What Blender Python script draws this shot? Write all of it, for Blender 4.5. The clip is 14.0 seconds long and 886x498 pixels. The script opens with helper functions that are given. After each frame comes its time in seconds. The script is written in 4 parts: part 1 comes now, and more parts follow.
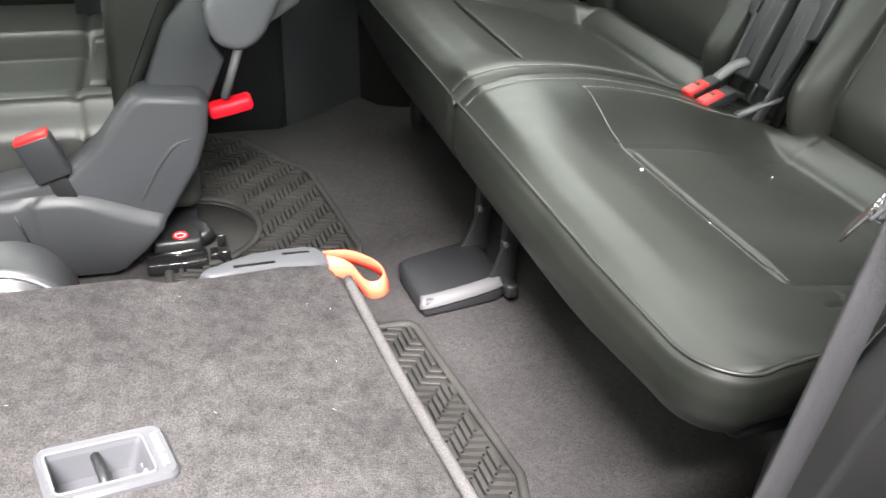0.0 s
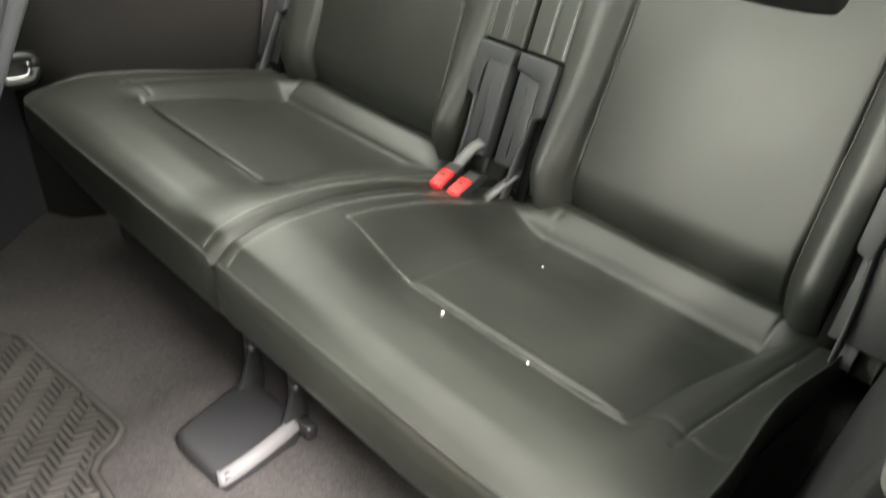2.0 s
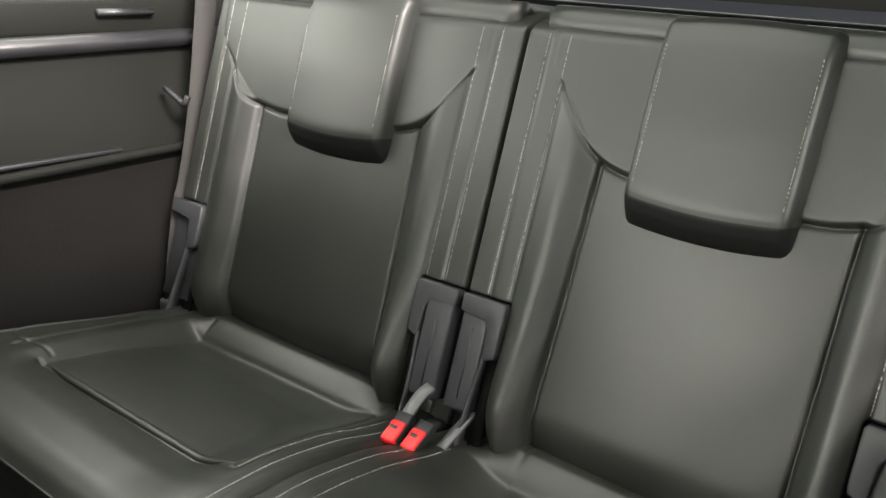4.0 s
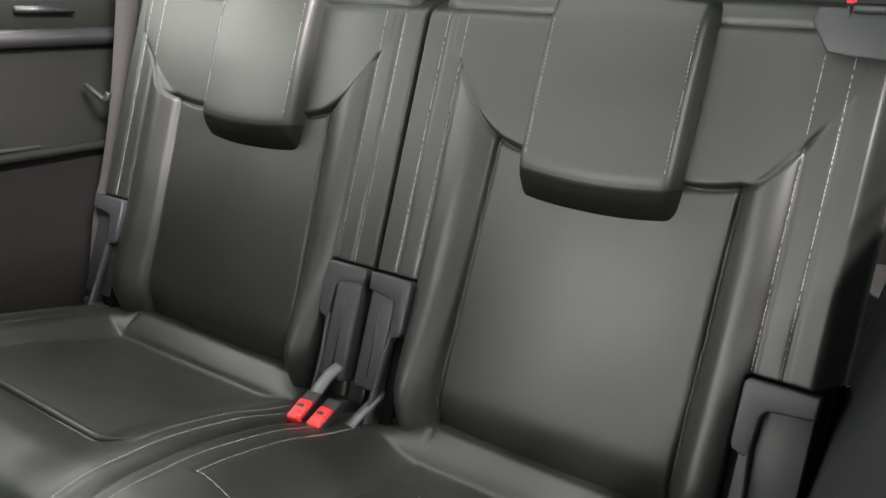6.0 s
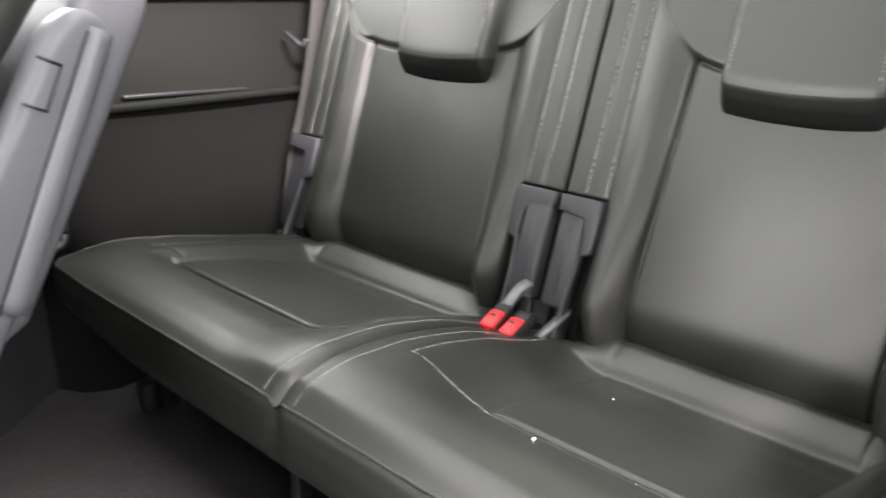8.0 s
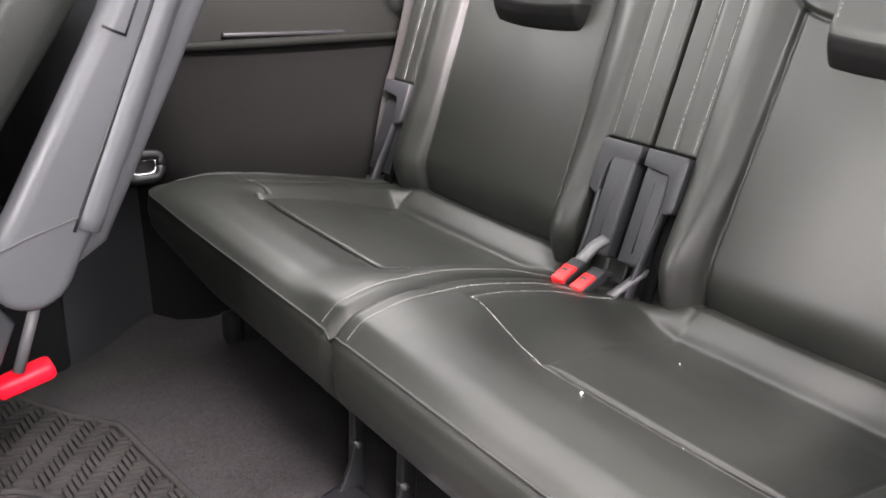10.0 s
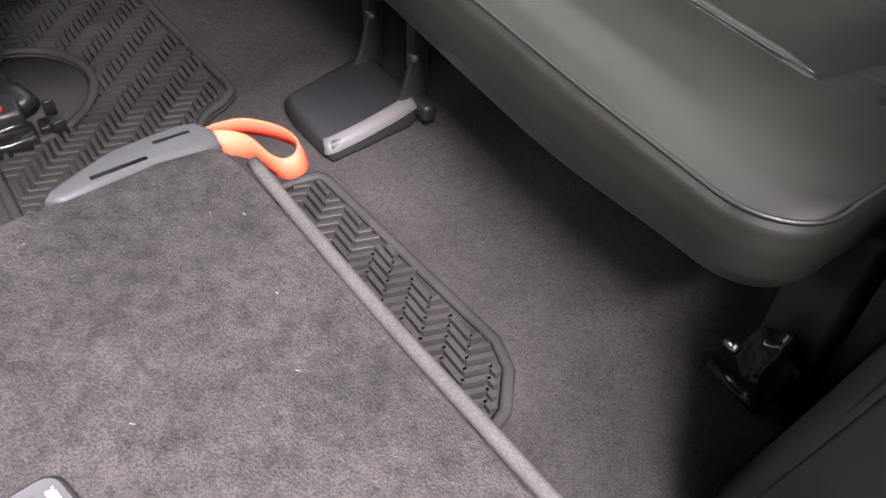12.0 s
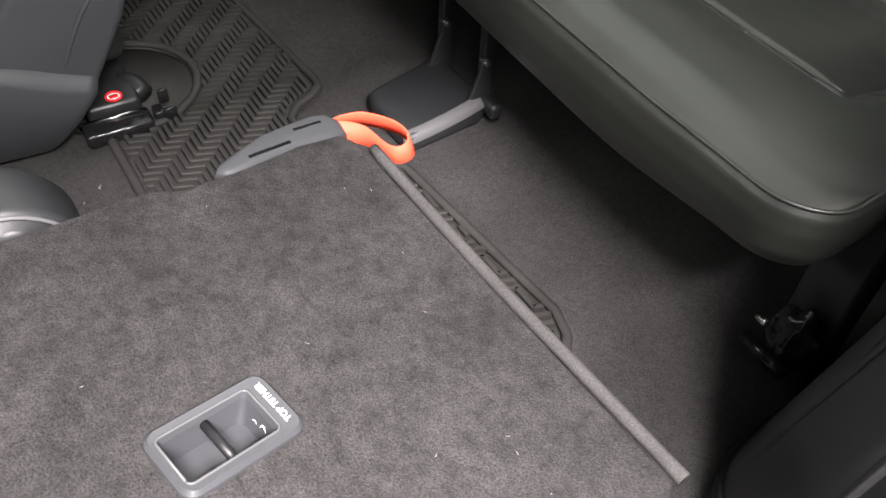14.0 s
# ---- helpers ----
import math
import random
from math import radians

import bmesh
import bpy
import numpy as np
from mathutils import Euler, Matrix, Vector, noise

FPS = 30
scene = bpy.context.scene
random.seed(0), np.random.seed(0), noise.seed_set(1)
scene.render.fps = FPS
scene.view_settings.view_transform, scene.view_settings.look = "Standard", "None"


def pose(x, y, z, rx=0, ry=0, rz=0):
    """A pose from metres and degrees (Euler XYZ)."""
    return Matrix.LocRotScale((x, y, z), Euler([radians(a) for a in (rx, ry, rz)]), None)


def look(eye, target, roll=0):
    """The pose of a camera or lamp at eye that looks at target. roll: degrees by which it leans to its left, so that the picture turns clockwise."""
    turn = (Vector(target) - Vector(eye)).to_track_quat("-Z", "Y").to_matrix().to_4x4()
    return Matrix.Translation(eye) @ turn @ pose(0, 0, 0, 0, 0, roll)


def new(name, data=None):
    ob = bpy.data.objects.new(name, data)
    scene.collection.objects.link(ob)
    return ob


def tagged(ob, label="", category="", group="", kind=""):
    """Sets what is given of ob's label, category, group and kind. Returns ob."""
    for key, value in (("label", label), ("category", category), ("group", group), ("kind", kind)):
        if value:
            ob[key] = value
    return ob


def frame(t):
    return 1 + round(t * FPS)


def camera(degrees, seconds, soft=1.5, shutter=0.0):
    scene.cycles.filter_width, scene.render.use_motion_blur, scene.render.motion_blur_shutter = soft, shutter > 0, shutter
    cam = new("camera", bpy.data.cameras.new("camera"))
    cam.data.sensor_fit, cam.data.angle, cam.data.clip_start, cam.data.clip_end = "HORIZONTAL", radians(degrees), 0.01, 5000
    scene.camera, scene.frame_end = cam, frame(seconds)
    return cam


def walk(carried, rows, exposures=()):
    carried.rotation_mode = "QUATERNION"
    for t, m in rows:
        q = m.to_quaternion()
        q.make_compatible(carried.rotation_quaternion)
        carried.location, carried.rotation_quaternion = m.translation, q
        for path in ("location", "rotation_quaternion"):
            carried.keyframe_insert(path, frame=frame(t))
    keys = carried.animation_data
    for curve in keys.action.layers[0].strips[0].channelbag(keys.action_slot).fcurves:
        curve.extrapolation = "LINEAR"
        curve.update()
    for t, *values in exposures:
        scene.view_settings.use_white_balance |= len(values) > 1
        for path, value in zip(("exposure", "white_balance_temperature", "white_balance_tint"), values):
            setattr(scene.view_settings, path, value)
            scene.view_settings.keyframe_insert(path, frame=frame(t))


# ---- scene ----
cam = camera(57.1, 14.0, shutter=0.5)
EXPOSURES = [(0, 1.45, 6450, 5), (1, 1.8, 6450, 6), (1.5, 1.75, 6650, 6), (2, 1.5, 6900, 5), (3, 1.15, 6850, 7), (5.3, 0.7, 6550, 10), (7, 0.85, 6500, 11), (7.5, 0.9, 6500, 11), (8.2, 1.5, 6450, 17), (10.3, 1.6, 6500, 20), (11, 1.65, 6450, 21), (11.5, 1.05, 6450, 19), (12, 0.75, 6450, 16), (13, 0.38, 6450, 9), (14, 0.32, 6500, 8)]
PATH = [
    (0, (1.041, -0.38, 0.752), (-0.564, 0.197, -0.293), 3.7),
    (0.5, (1.04, -0.392, 0.771), (-0.509, 0.318, -0.275), 3.8),
    (0.6, (1.027, -0.396, 0.781), (-0.5, 0.35, -0.273), 3.5),
    (1, (1.006, -0.411, 0.786), (-0.437, 0.479, -0.274), 3.8),
    (1.5, (0.912, -0.396, 0.808), (-0.401, 0.673, -0.257), 3.6),
    (2, (0.822, -0.405, 0.893), (-0.388, 0.798, -0.151), 3.5),
    (2.5, (0.764, -0.404, 0.965), (-0.418, 0.918, 0.039), 3.4),
    (3, (0.69, -0.399, 0.971), (-0.486, 1.029, 0.213), 3.7),
    (3.2, (0.653, -0.398, 0.977), (-0.498, 1.074, 0.264), 4.4),
    (5.3, (0.66, -0.426, 0.93), (-0.403, 1.151, 0.311), 2.3),
    (5.5, (0.69, -0.42, 0.922), (-0.374, 1.164, 0.322), 2.7),
    (6, (0.762, -0.371, 0.908), (-0.309, 1.21, 0.312), 2.6),
    (6.5, (0.763, -0.415, 0.868), (-0.328, 1.154, 0.277), 2.9),
    (7, (0.776, -0.435, 0.878), (-0.328, 1.124, 0.285), 2.8),
    (7.5, (0.752, -0.479, 0.851), (-0.388, 1.052, 0.254), 2.8),
    (8, (0.741, -0.503, 0.797), (-0.567, 0.885, 0.195), 1.7),
    (8.2, (0.756, -0.478, 0.805), (-0.618, 0.84, 0.193), 1.6),
    (10.3, (0.775, -0.437, 0.754), (-0.699, 0.698, 0.019), 2.6),
    (10.5, (0.776, -0.424, 0.74), (-0.676, 0.681, -0.079), 2.4),
    (11, (0.813, -0.377, 0.704), (-0.548, 0.561, -0.423), 2.0),
    (11.5, (0.83, -0.365, 0.703), (-0.368, 0.447, -0.676), 2.2),
    (12, (0.816, -0.37, 0.686), (-0.332, 0.388, -0.765), 2.4),
    (12.5, (0.81, -0.467, 0.701), (-0.346, 0.274, -0.753), 3.7),
    (13, (0.829, -0.491, 0.733), (-0.326, 0.241, -0.727), 3.7),
    (13.5, (0.847, -0.487, 0.745), (-0.305, 0.237, -0.721), 3.8),
    (14, (0.875, -0.484, 0.769), (-0.288, 0.236, -0.689), 3.4),
]
walk(cam, [(t, look(eye, target, roll)) for t, eye, target, roll in PATH], EXPOSURES)

# ---- world and light ----
world = bpy.data.worlds.new("world")
scene.world = world
world.use_nodes = True
wn = world.node_tree
sky = wn.nodes.new("ShaderNodeTexSky")
sky.sky_type, sky.sun_disc = "NISHITA", False
sky.sun_elevation, sky.sun_rotation, sky.air_density, sky.dust_density = radians(55), radians(120), 1.0, 4.0
wn.links.new(sky.outputs[0], wn.nodes["Background"].inputs[0])
wn.nodes["Background"].inputs[1].default_value = 0.05


def sun_lamp(strength, angle, eye, target):
    d = bpy.data.lights.new("sun", "SUN")
    d.energy, d.angle, d.color = strength, radians(angle), (1.0, 0.96, 0.9)
    new("sun", d).matrix_world = look(eye, target)


def window_lamp(name, w, h, power, eye, target, color=(1, 1, 1)):
    d = bpy.data.lights.new(name, "AREA")
    d.shape, d.size, d.size_y, d.energy, d.color = "RECTANGLE", w, h, power, color
    new(name, d).matrix_world = look(eye, target)


WARM = (0.975, 0.985, 0.91)
ROSE = (1.0, 0.90, 0.91)
sun_lamp(0.5, 20, (3, -0.6, 5), (0, 0, 0))
# Unseen overhead lamp, added to light the cushion tops.
window_lamp("added_roof_light", 1.1, 0.9, 6, (-0.1, 0.25, 1.42), (-0.1, 0.251, 0.0), WARM)
window_lamp("door_daylight", 1.4, 0.8, 32, (1.95, -0.5, 1.5), (0.0, -0.2, 0.5), WARM)
# Two unseen strips added past the roof edge to draw its shadow lines.
window_lamp("high_door_strip", 1.2, 0.2, 340, (2.43, -0.95, 2.99), (0.6, -0.95, 0.78), ROSE)
window_lamp("low_door_strip", 1.0, 0.2, 150, (2.6, -0.5, 2.64), (0.2, -0.5, 0.58), ROSE)
window_lamp("front_window_daylight", 1.5, 0.36, 34, (-0.3, -1.72, 0.94), (0.1, 0.4, 0.5), WARM)
window_lamp("door_window_daylight", 0.9, 0.4, 5, (-0.89, -1.0, 1.0), (0.3, -0.9, 0.3), WARM)
window_lamp("side_window_daylight", 0.9, 0.32, 4.5, (-0.853, 0.12, 1.06), (0.3, 0.05, 0.3), WARM)
window_lamp("quarter_window_daylight", 0.4, 0.2, 0.8, (-0.853, 1.38, 0.98), (0.6, 1.38, 0.6), WARM)
window_lamp("tailgate_daylight", 1.7, 0.4, 2.5, (0.0, 1.98, 1.08), (0.0, 0.0, 0.8), WARM)


# ---- materials ----
def material(name, color, rough=0.5, metal=0.0, grain=200.0, vary=0.15, bump=0.1, blotch=6.0, stain=0.1, sheen=0.0, coat=0.0, coat_rough=0.3, spec=0.5, dist=0.001, mottle=0.0, mscale=70.0):
    """A surface with a fine grain, broad stains and a fine relief."""
    m = bpy.data.materials.new(name)
    m.use_nodes = True
    nt = m.node_tree
    b = nt.nodes["Principled BSDF"]
    tc = nt.nodes.new("ShaderNodeTexCoord")
    n1, n2 = nt.nodes.new("ShaderNodeTexNoise"), nt.nodes.new("ShaderNodeTexNoise")
    n1.inputs["Scale"].default_value, n1.inputs["Detail"].default_value = grain, 4
    n2.inputs["Scale"].default_value, n2.inputs["Detail"].default_value = blotch, 5
    for n in (n1, n2):
        nt.links.new(tc.outputs["Object"], n.inputs["Vector"])
    r1, r2 = nt.nodes.new("ShaderNodeMapRange"), nt.nodes.new("ShaderNodeMapRange")
    for r, n, a in ((r1, n1, vary), (r2, n2, stain)):
        r.inputs[1].default_value, r.inputs[2].default_value = 0.25, 0.75
        r.inputs[3].default_value, r.inputs[4].default_value = 1 - a, 1 + a
        nt.links.new(n.outputs["Fac"], r.inputs[0])
    mul = nt.nodes.new("ShaderNodeMath")
    mul.operation = "MULTIPLY"
    nt.links.new(r1.outputs[0], mul.inputs[0])
    nt.links.new(r2.outputs[0], mul.inputs[1])
    if mottle:
        n3, r3, mul3 = nt.nodes.new("ShaderNodeTexNoise"), nt.nodes.new("ShaderNodeMapRange"), nt.nodes.new("ShaderNodeMath")
        n3.inputs["Scale"].default_value, n3.inputs["Detail"].default_value, n3.inputs["Roughness"].default_value = mscale, 6, 0.7
        r3.inputs[1].default_value, r3.inputs[2].default_value, r3.inputs[3].default_value, r3.inputs[4].default_value = 0.3, 0.7, 1 - mottle, 1 + mottle
        mul3.operation = "MULTIPLY"
        nt.links.new(tc.outputs["Object"], n3.inputs["Vector"])
        nt.links.new(n3.outputs["Fac"], r3.inputs[0])
        nt.links.new(mul.outputs[0], mul3.inputs[0])
        nt.links.new(r3.outputs[0], mul3.inputs[1])
        mul = mul3
    vm = nt.nodes.new("ShaderNodeVectorMath")
    vm.operation = "SCALE"
    vm.inputs[0].default_value = color
    nt.links.new(mul.outputs[0], vm.inputs["Scale"])
    nt.links.new(vm.outputs[0], b.inputs["Base Color"])
    rr = nt.nodes.new("ShaderNodeMapRange")
    rr.inputs[1].default_value, rr.inputs[2].default_value = 0.3, 0.7
    rr.inputs[3].default_value, rr.inputs[4].default_value = max(0.02, rough - 0.06), min(1, rough + 0.06)
    nt.links.new(n2.outputs["Fac"], rr.inputs[0])
    nt.links.new(rr.outputs[0], b.inputs["Roughness"])
    b.inputs["Metallic"].default_value = metal
    b.inputs["Specular IOR Level"].default_value = spec
    b.inputs["Coat Weight"].default_value, b.inputs["Coat Roughness"].default_value = coat, coat_rough
    if sheen:
        b.inputs["Sheen Weight"].default_value, b.inputs["Sheen Roughness"].default_value = sheen, 0.6
    if bump:
        bp = nt.nodes.new("ShaderNodeBump")
        bp.inputs["Strength"].default_value, bp.inputs["Distance"].default_value = bump, dist
        nt.links.new(n1.outputs["Fac"], bp.inputs["Height"])
        nt.links.new(bp.outputs[0], b.inputs["Normal"])
    return m


LEATHER = material("black_leather", (0.0092, 0.0108, 0.0084), 0.55, grain=900, vary=0.25, bump=0.2, blotch=9, stain=0.25, spec=0.3, coat=0.70, coat_rough=0.41)
# Copy of the leather, darkened for the headrest's downward face.
LEATHER_SHADED = material("shaded_underside_leather", (0.006, 0.006, 0.006), 0.5, grain=900, vary=0.1, bump=0.2, spec=0.3)
LEATHER_DARK = material("black_leather_piping", (0.03, 0.032, 0.029), 0.38, grain=900, vary=0.1, bump=0.2)
THREAD = material("grey_thread", (0.28, 0.285, 0.265), 0.8, grain=2000, vary=0.2, bump=0.2)
CARPET = material("floor_carpet", (0.040, 0.0384, 0.0388), 0.95, grain=520, vary=0.45, bump=0.6, blotch=9, stain=0.2, spec=0.08, dist=0.002, mottle=0.2, mscale=110)
FELT = material("grey_seat_felt", (0.040, 0.0383, 0.0386), 0.95, grain=650, vary=0.5, bump=0.6, blotch=12, stain=0.2, spec=0.06, dist=0.0015, mottle=0.36, mscale=70)
RUBBER = material("mat_rubber", (0.034, 0.033, 0.0313), 0.6, grain=500, vary=0.2, bump=0.2, blotch=12, stain=0.25, spec=0.25)
PLASTIC = material("charcoal_plastic", (0.044, 0.0463, 0.051), 0.45, grain=1200, vary=0.08, bump=0.15, stain=0.08, spec=0.35)
PLASTIC_GREY = material("grey_plastic", (0.095, 0.095, 0.10), 0.45, grain=1200, vary=0.06, bump=0.12, stain=0.06)
GRIP = material("grip_plastic", (0.042, 0.044, 0.048), 0.5, grain=1200, vary=0.08, bump=0.15, stain=0.08, spec=0.25)
BRACKET = material("bracket_plastic", (0.018, 0.019, 0.021), 0.45, grain=1200, vary=0.1, bump=0.15, stain=0.12)
COVER = material("hinge_plastic", (0.027, 0.0283, 0.0315), 0.45, grain=1200, vary=0.08, bump=0.15, stain=0.1, spec=0.4)
# Near black, paints the shade inside gaps and slots.
GAP_SHADE = material("painted_gap_shade", (0.004, 0.004, 0.004), 0.8, grain=600, vary=0.1, bump=0.0, spec=0.1)
SHELL = material("shell_plastic", (0.135, 0.136, 0.15), 0.4, grain=1200, vary=0.06, bump=0.1, stain=0.06, spec=0.45)
LEVER = material("red_lever_plastic", (0.8, 0.006, 0.02), 0.45, grain=600, vary=0.05, bump=0.05, spec=0.3)
TAUPE = material("taupe_webbing", (0.023, 0.0225, 0.021), 0.7, grain=1000, vary=0.25, bump=0.4, spec=0.2)
RAIL = material("rail_fabric", (0.062, 0.06, 0.06), 0.85, grain=700, vary=0.35, bump=0.4, blotch=20, stain=0.15, spec=0.15)
BEZEL = material("bezel_plastic", (0.060, 0.061, 0.068), 0.3, grain=1200, vary=0.06, bump=0.08, stain=0.06, spec=0.6)
LINT = material("pale_lint", (0.22, 0.215, 0.205), 0.9, grain=800, vary=0.2, bump=0.0)
SEAM = material("trim_thread", (0.022, 0.0225, 0.021), 0.8, grain=2000, vary=0.2, bump=0.2)
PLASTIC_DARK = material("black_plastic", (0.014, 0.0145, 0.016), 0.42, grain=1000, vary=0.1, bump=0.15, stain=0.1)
TRIM = material("side_trim_plastic", (0.0095, 0.0103, 0.0090), 0.5, grain=1000, vary=0.1, bump=0.2, blotch=4, stain=0.12, spec=0.1)
TRIM_LIGHT = material("upper_trim_plastic", (0.11, 0.112, 0.10), 0.55, grain=1000, vary=0.05, bump=0.1, blotch=4, stain=0.06)
TRIM_CARPET = material("trim_carpet", (0.009, 0.0088, 0.0084), 0.95, grain=500, vary=0.35, bump=0.5, blotch=5, stain=0.15, spec=0.1, dist=0.002)
RED = material("red_plastic", (0.72, 0.016, 0.018), 0.4, grain=600, vary=0.06, bump=0.05)
ORANGE = material("orange_webbing", (0.88, 0.10, 0.05), 0.6, grain=900, vary=0.15, bump=0.4)
WEBBING = material("grey_webbing", (0.030, 0.030, 0.033), 0.4, grain=1100, vary=0.3, bump=0.5)
CHROME = material("bright_metal", (0.6, 0.6, 0.6), 0.22, metal=1.0, grain=300, vary=0.08, bump=0.05)
GLOSS = material("gloss_black", (0.012, 0.012, 0.013), 0.18, grain=60, vary=0.1, bump=0.5, dist=0.004)
WHITE = material("white_print", (0.8, 0.8, 0.8), 0.6, grain=500, vary=0.1, bump=0.0)
HEADLINER = material("black_headliner", (0.035, 0.034, 0.034), 0.95, grain=700, vary=0.1, bump=0.3)
EARTH = material("yard_ground", (0.06, 0.058, 0.055), 0.95, grain=20, vary=0.3, bump=0.5, blotch=0.6, stain=0.3)


# ---- building helpers ----
def thing(name, at, label, category, group="", kind=""):
    ob = new(name)
    ob.location = at
    ob.empty_display_size = 0.05
    return tagged(ob, label, category, group, kind)


def part(name, bm, mat, parent=None, label="", smooth=True):
    me = bpy.data.meshes.new(name)
    bmesh.ops.recalc_face_normals(bm, faces=bm.faces)
    for f in bm.faces:
        f.smooth = smooth
    bm.to_mesh(me)
    bm.free()
    me.materials.append(mat)
    ob = new(name, me)
    if parent:
        ob.parent = parent
        w = Matrix.Translation(parent.location) if parent.parent is None else Matrix.Translation(parent.parent.location)
        ob.matrix_parent_inverse = w.inverted() if parent.parent is None else Matrix.Identity(4)
    if label:
        ob["label"] = label
    return ob


def smooth01(a, b, v):
    k = min(1, max(0, (v - a) / (b - a)))
    return k * k * (3 - 2 * k)


def curve_at(table, v):
    """A smooth curve through the (place, value) pairs that overshoots nowhere."""
    n = len(table)
    if v <= table[0][0]:
        return table[0][1]
    if v >= table[-1][0]:
        return table[-1][1]
    i = max(k for k in range(n - 1) if table[k][0] <= v)

    def slope(k):
        if k == 0 or k == n - 1:
            k = min(max(k, 1), n - 2)
            return (table[k][1] - table[k - 1][1]) / (table[k][0] - table[k - 1][0]) if k == 1 else (table[-1][1] - table[-2][1]) / (table[-1][0] - table[-2][0])
        a = (table[k][1] - table[k - 1][1]) / (table[k][0] - table[k - 1][0])
        b = (table[k + 1][1] - table[k][1]) / (table[k + 1][0] - table[k][0])
        return 0.0 if a * b <= 0 else 2 * a * b / (a + b)
    h = table[i + 1][0] - table[i][0]
    t = (v - table[i][0]) / h
    p, q, m0, m1 = table[i][1], table[i + 1][1], slope(i) * h, slope(i + 1) * h
    return (2 * t ** 3 - 3 * t * t + 1) * p + (t ** 3 - 2 * t * t + t) * m0 + (3 * t * t - 2 * t ** 3) * q + (t ** 3 - t * t) * m1


def sheet(nu, nv, f, bm=None):
    """A grid of points f(u, v), u and v from 0 to 1."""
    bm = bm or bmesh.new()
    rows = [[bm.verts.new(f(i / nu, j / nv)) for i in range(nu + 1)] for j in range(nv + 1)]
    for a, b in zip(rows, rows[1:]):
        for i in range(nu):
            bm.faces.new((a[i], a[i + 1], b[i + 1], b[i]))
    return bm


def box(x0, x1, y0, y1, z0, z1, bevel=0.0, seg=2, bm=None, m=None):
    bm = bm or bmesh.new()
    r = bmesh.ops.create_cube(bm, size=1)
    vs = r["verts"]
    for v in vs:
        v.co = Vector(((x0 + x1) / 2 + v.co.x * (x1 - x0), (y0 + y1) / 2 + v.co.y * (y1 - y0), (z0 + z1) / 2 + v.co.z * (z1 - z0)))
    if bevel:
        es = list({e for v in vs for e in v.link_edges})
        r = bmesh.ops.bevel(bm, geom=es, offset=bevel, segments=seg, profile=0.5, affect="EDGES")
        vs = list({v for f in r["faces"] for v in f.verts} | {v for v in vs if v.is_valid})
    if m:
        bmesh.ops.transform(bm, matrix=m, verts=vs)
    return bm


def prism(points, axis, a, b, bevel=0.0, seg=2):
    """A flat outline pushed through from a to b along an axis; points are the two other coordinates in order."""
    bm = bmesh.new()
    put = {"x": lambda p, d: (d, p[0], p[1]), "y": lambda p, d: (p[0], d, p[1]), "z": lambda p, d: (p[0], p[1], d)}[axis]
    lo, hi = [bm.verts.new(put(p, a)) for p in points], [bm.verts.new(put(p, b)) for p in points]
    n = len(points)
    bm.faces.new(lo[::-1]), bm.faces.new(hi)
    for i in range(n):
        bm.faces.new((lo[i], lo[(i + 1) % n], hi[(i + 1) % n], hi[i]))
    bmesh.ops.recalc_face_normals(bm, faces=bm.faces)
    if bevel:
        caps = [e for e in bm.edges if len({v in hi for v in e.verts}) == 1]
        bmesh.ops.bevel(bm, geom=caps, offset=bevel, segments=seg, profile=0.5, affect="EDGES")
    return bm


def smooth_path(points, n):
    """Catmull-Rom through the points, n steps a stretch."""
    p = [Vector(q) for q in points]
    p = [2 * p[0] - p[1]] + p + [2 * p[-1] - p[-2]]
    out = []
    for i in range(1, len(p) - 2):
        for k in range(n):
            t = k / n
            a, b, c, d = p[i - 1], p[i], p[i + 1], p[i + 2]
            out.append(0.5 * (2 * b + (c - a) * t + (2 * a - 5 * b + 4 * c - d) * t * t + (3 * b - a - 3 * c + d) * t ** 3))
    return out + [p[-2]]


def tube(points, radius, sides=8, bm=None, flat=1.0, up=(0, 0, 1), closed=False):
    bm = bm or bmesh.new()
    pts = [Vector(p) for p in points]
    rings = []
    for i, p in enumerate(pts):
        d = (pts[min(i + 1, len(pts) - 1)] - pts[max(i - 1, 0)]).normalized()
        s = d.cross(Vector(up))
        s = s.normalized() if s.length > 1e-5 else Vector((1, 0, 0))
        u = s.cross(d)
        r = radius[i] if isinstance(radius, (list, tuple)) else radius
        rings.append([bm.verts.new(p + s * math.cos(2 * math.pi * k / sides) * r + u * math.sin(2 * math.pi * k / sides) * r * flat) for k in range(sides)])
    for a, b in zip(rings, rings[1:]):
        for k in range(sides):
            bm.faces.new((a[k], a[(k + 1) % sides], b[(k + 1) % sides], b[k]))
    bm.faces.new(rings[0][::-1]), bm.faces.new(rings[-1])
    return bm


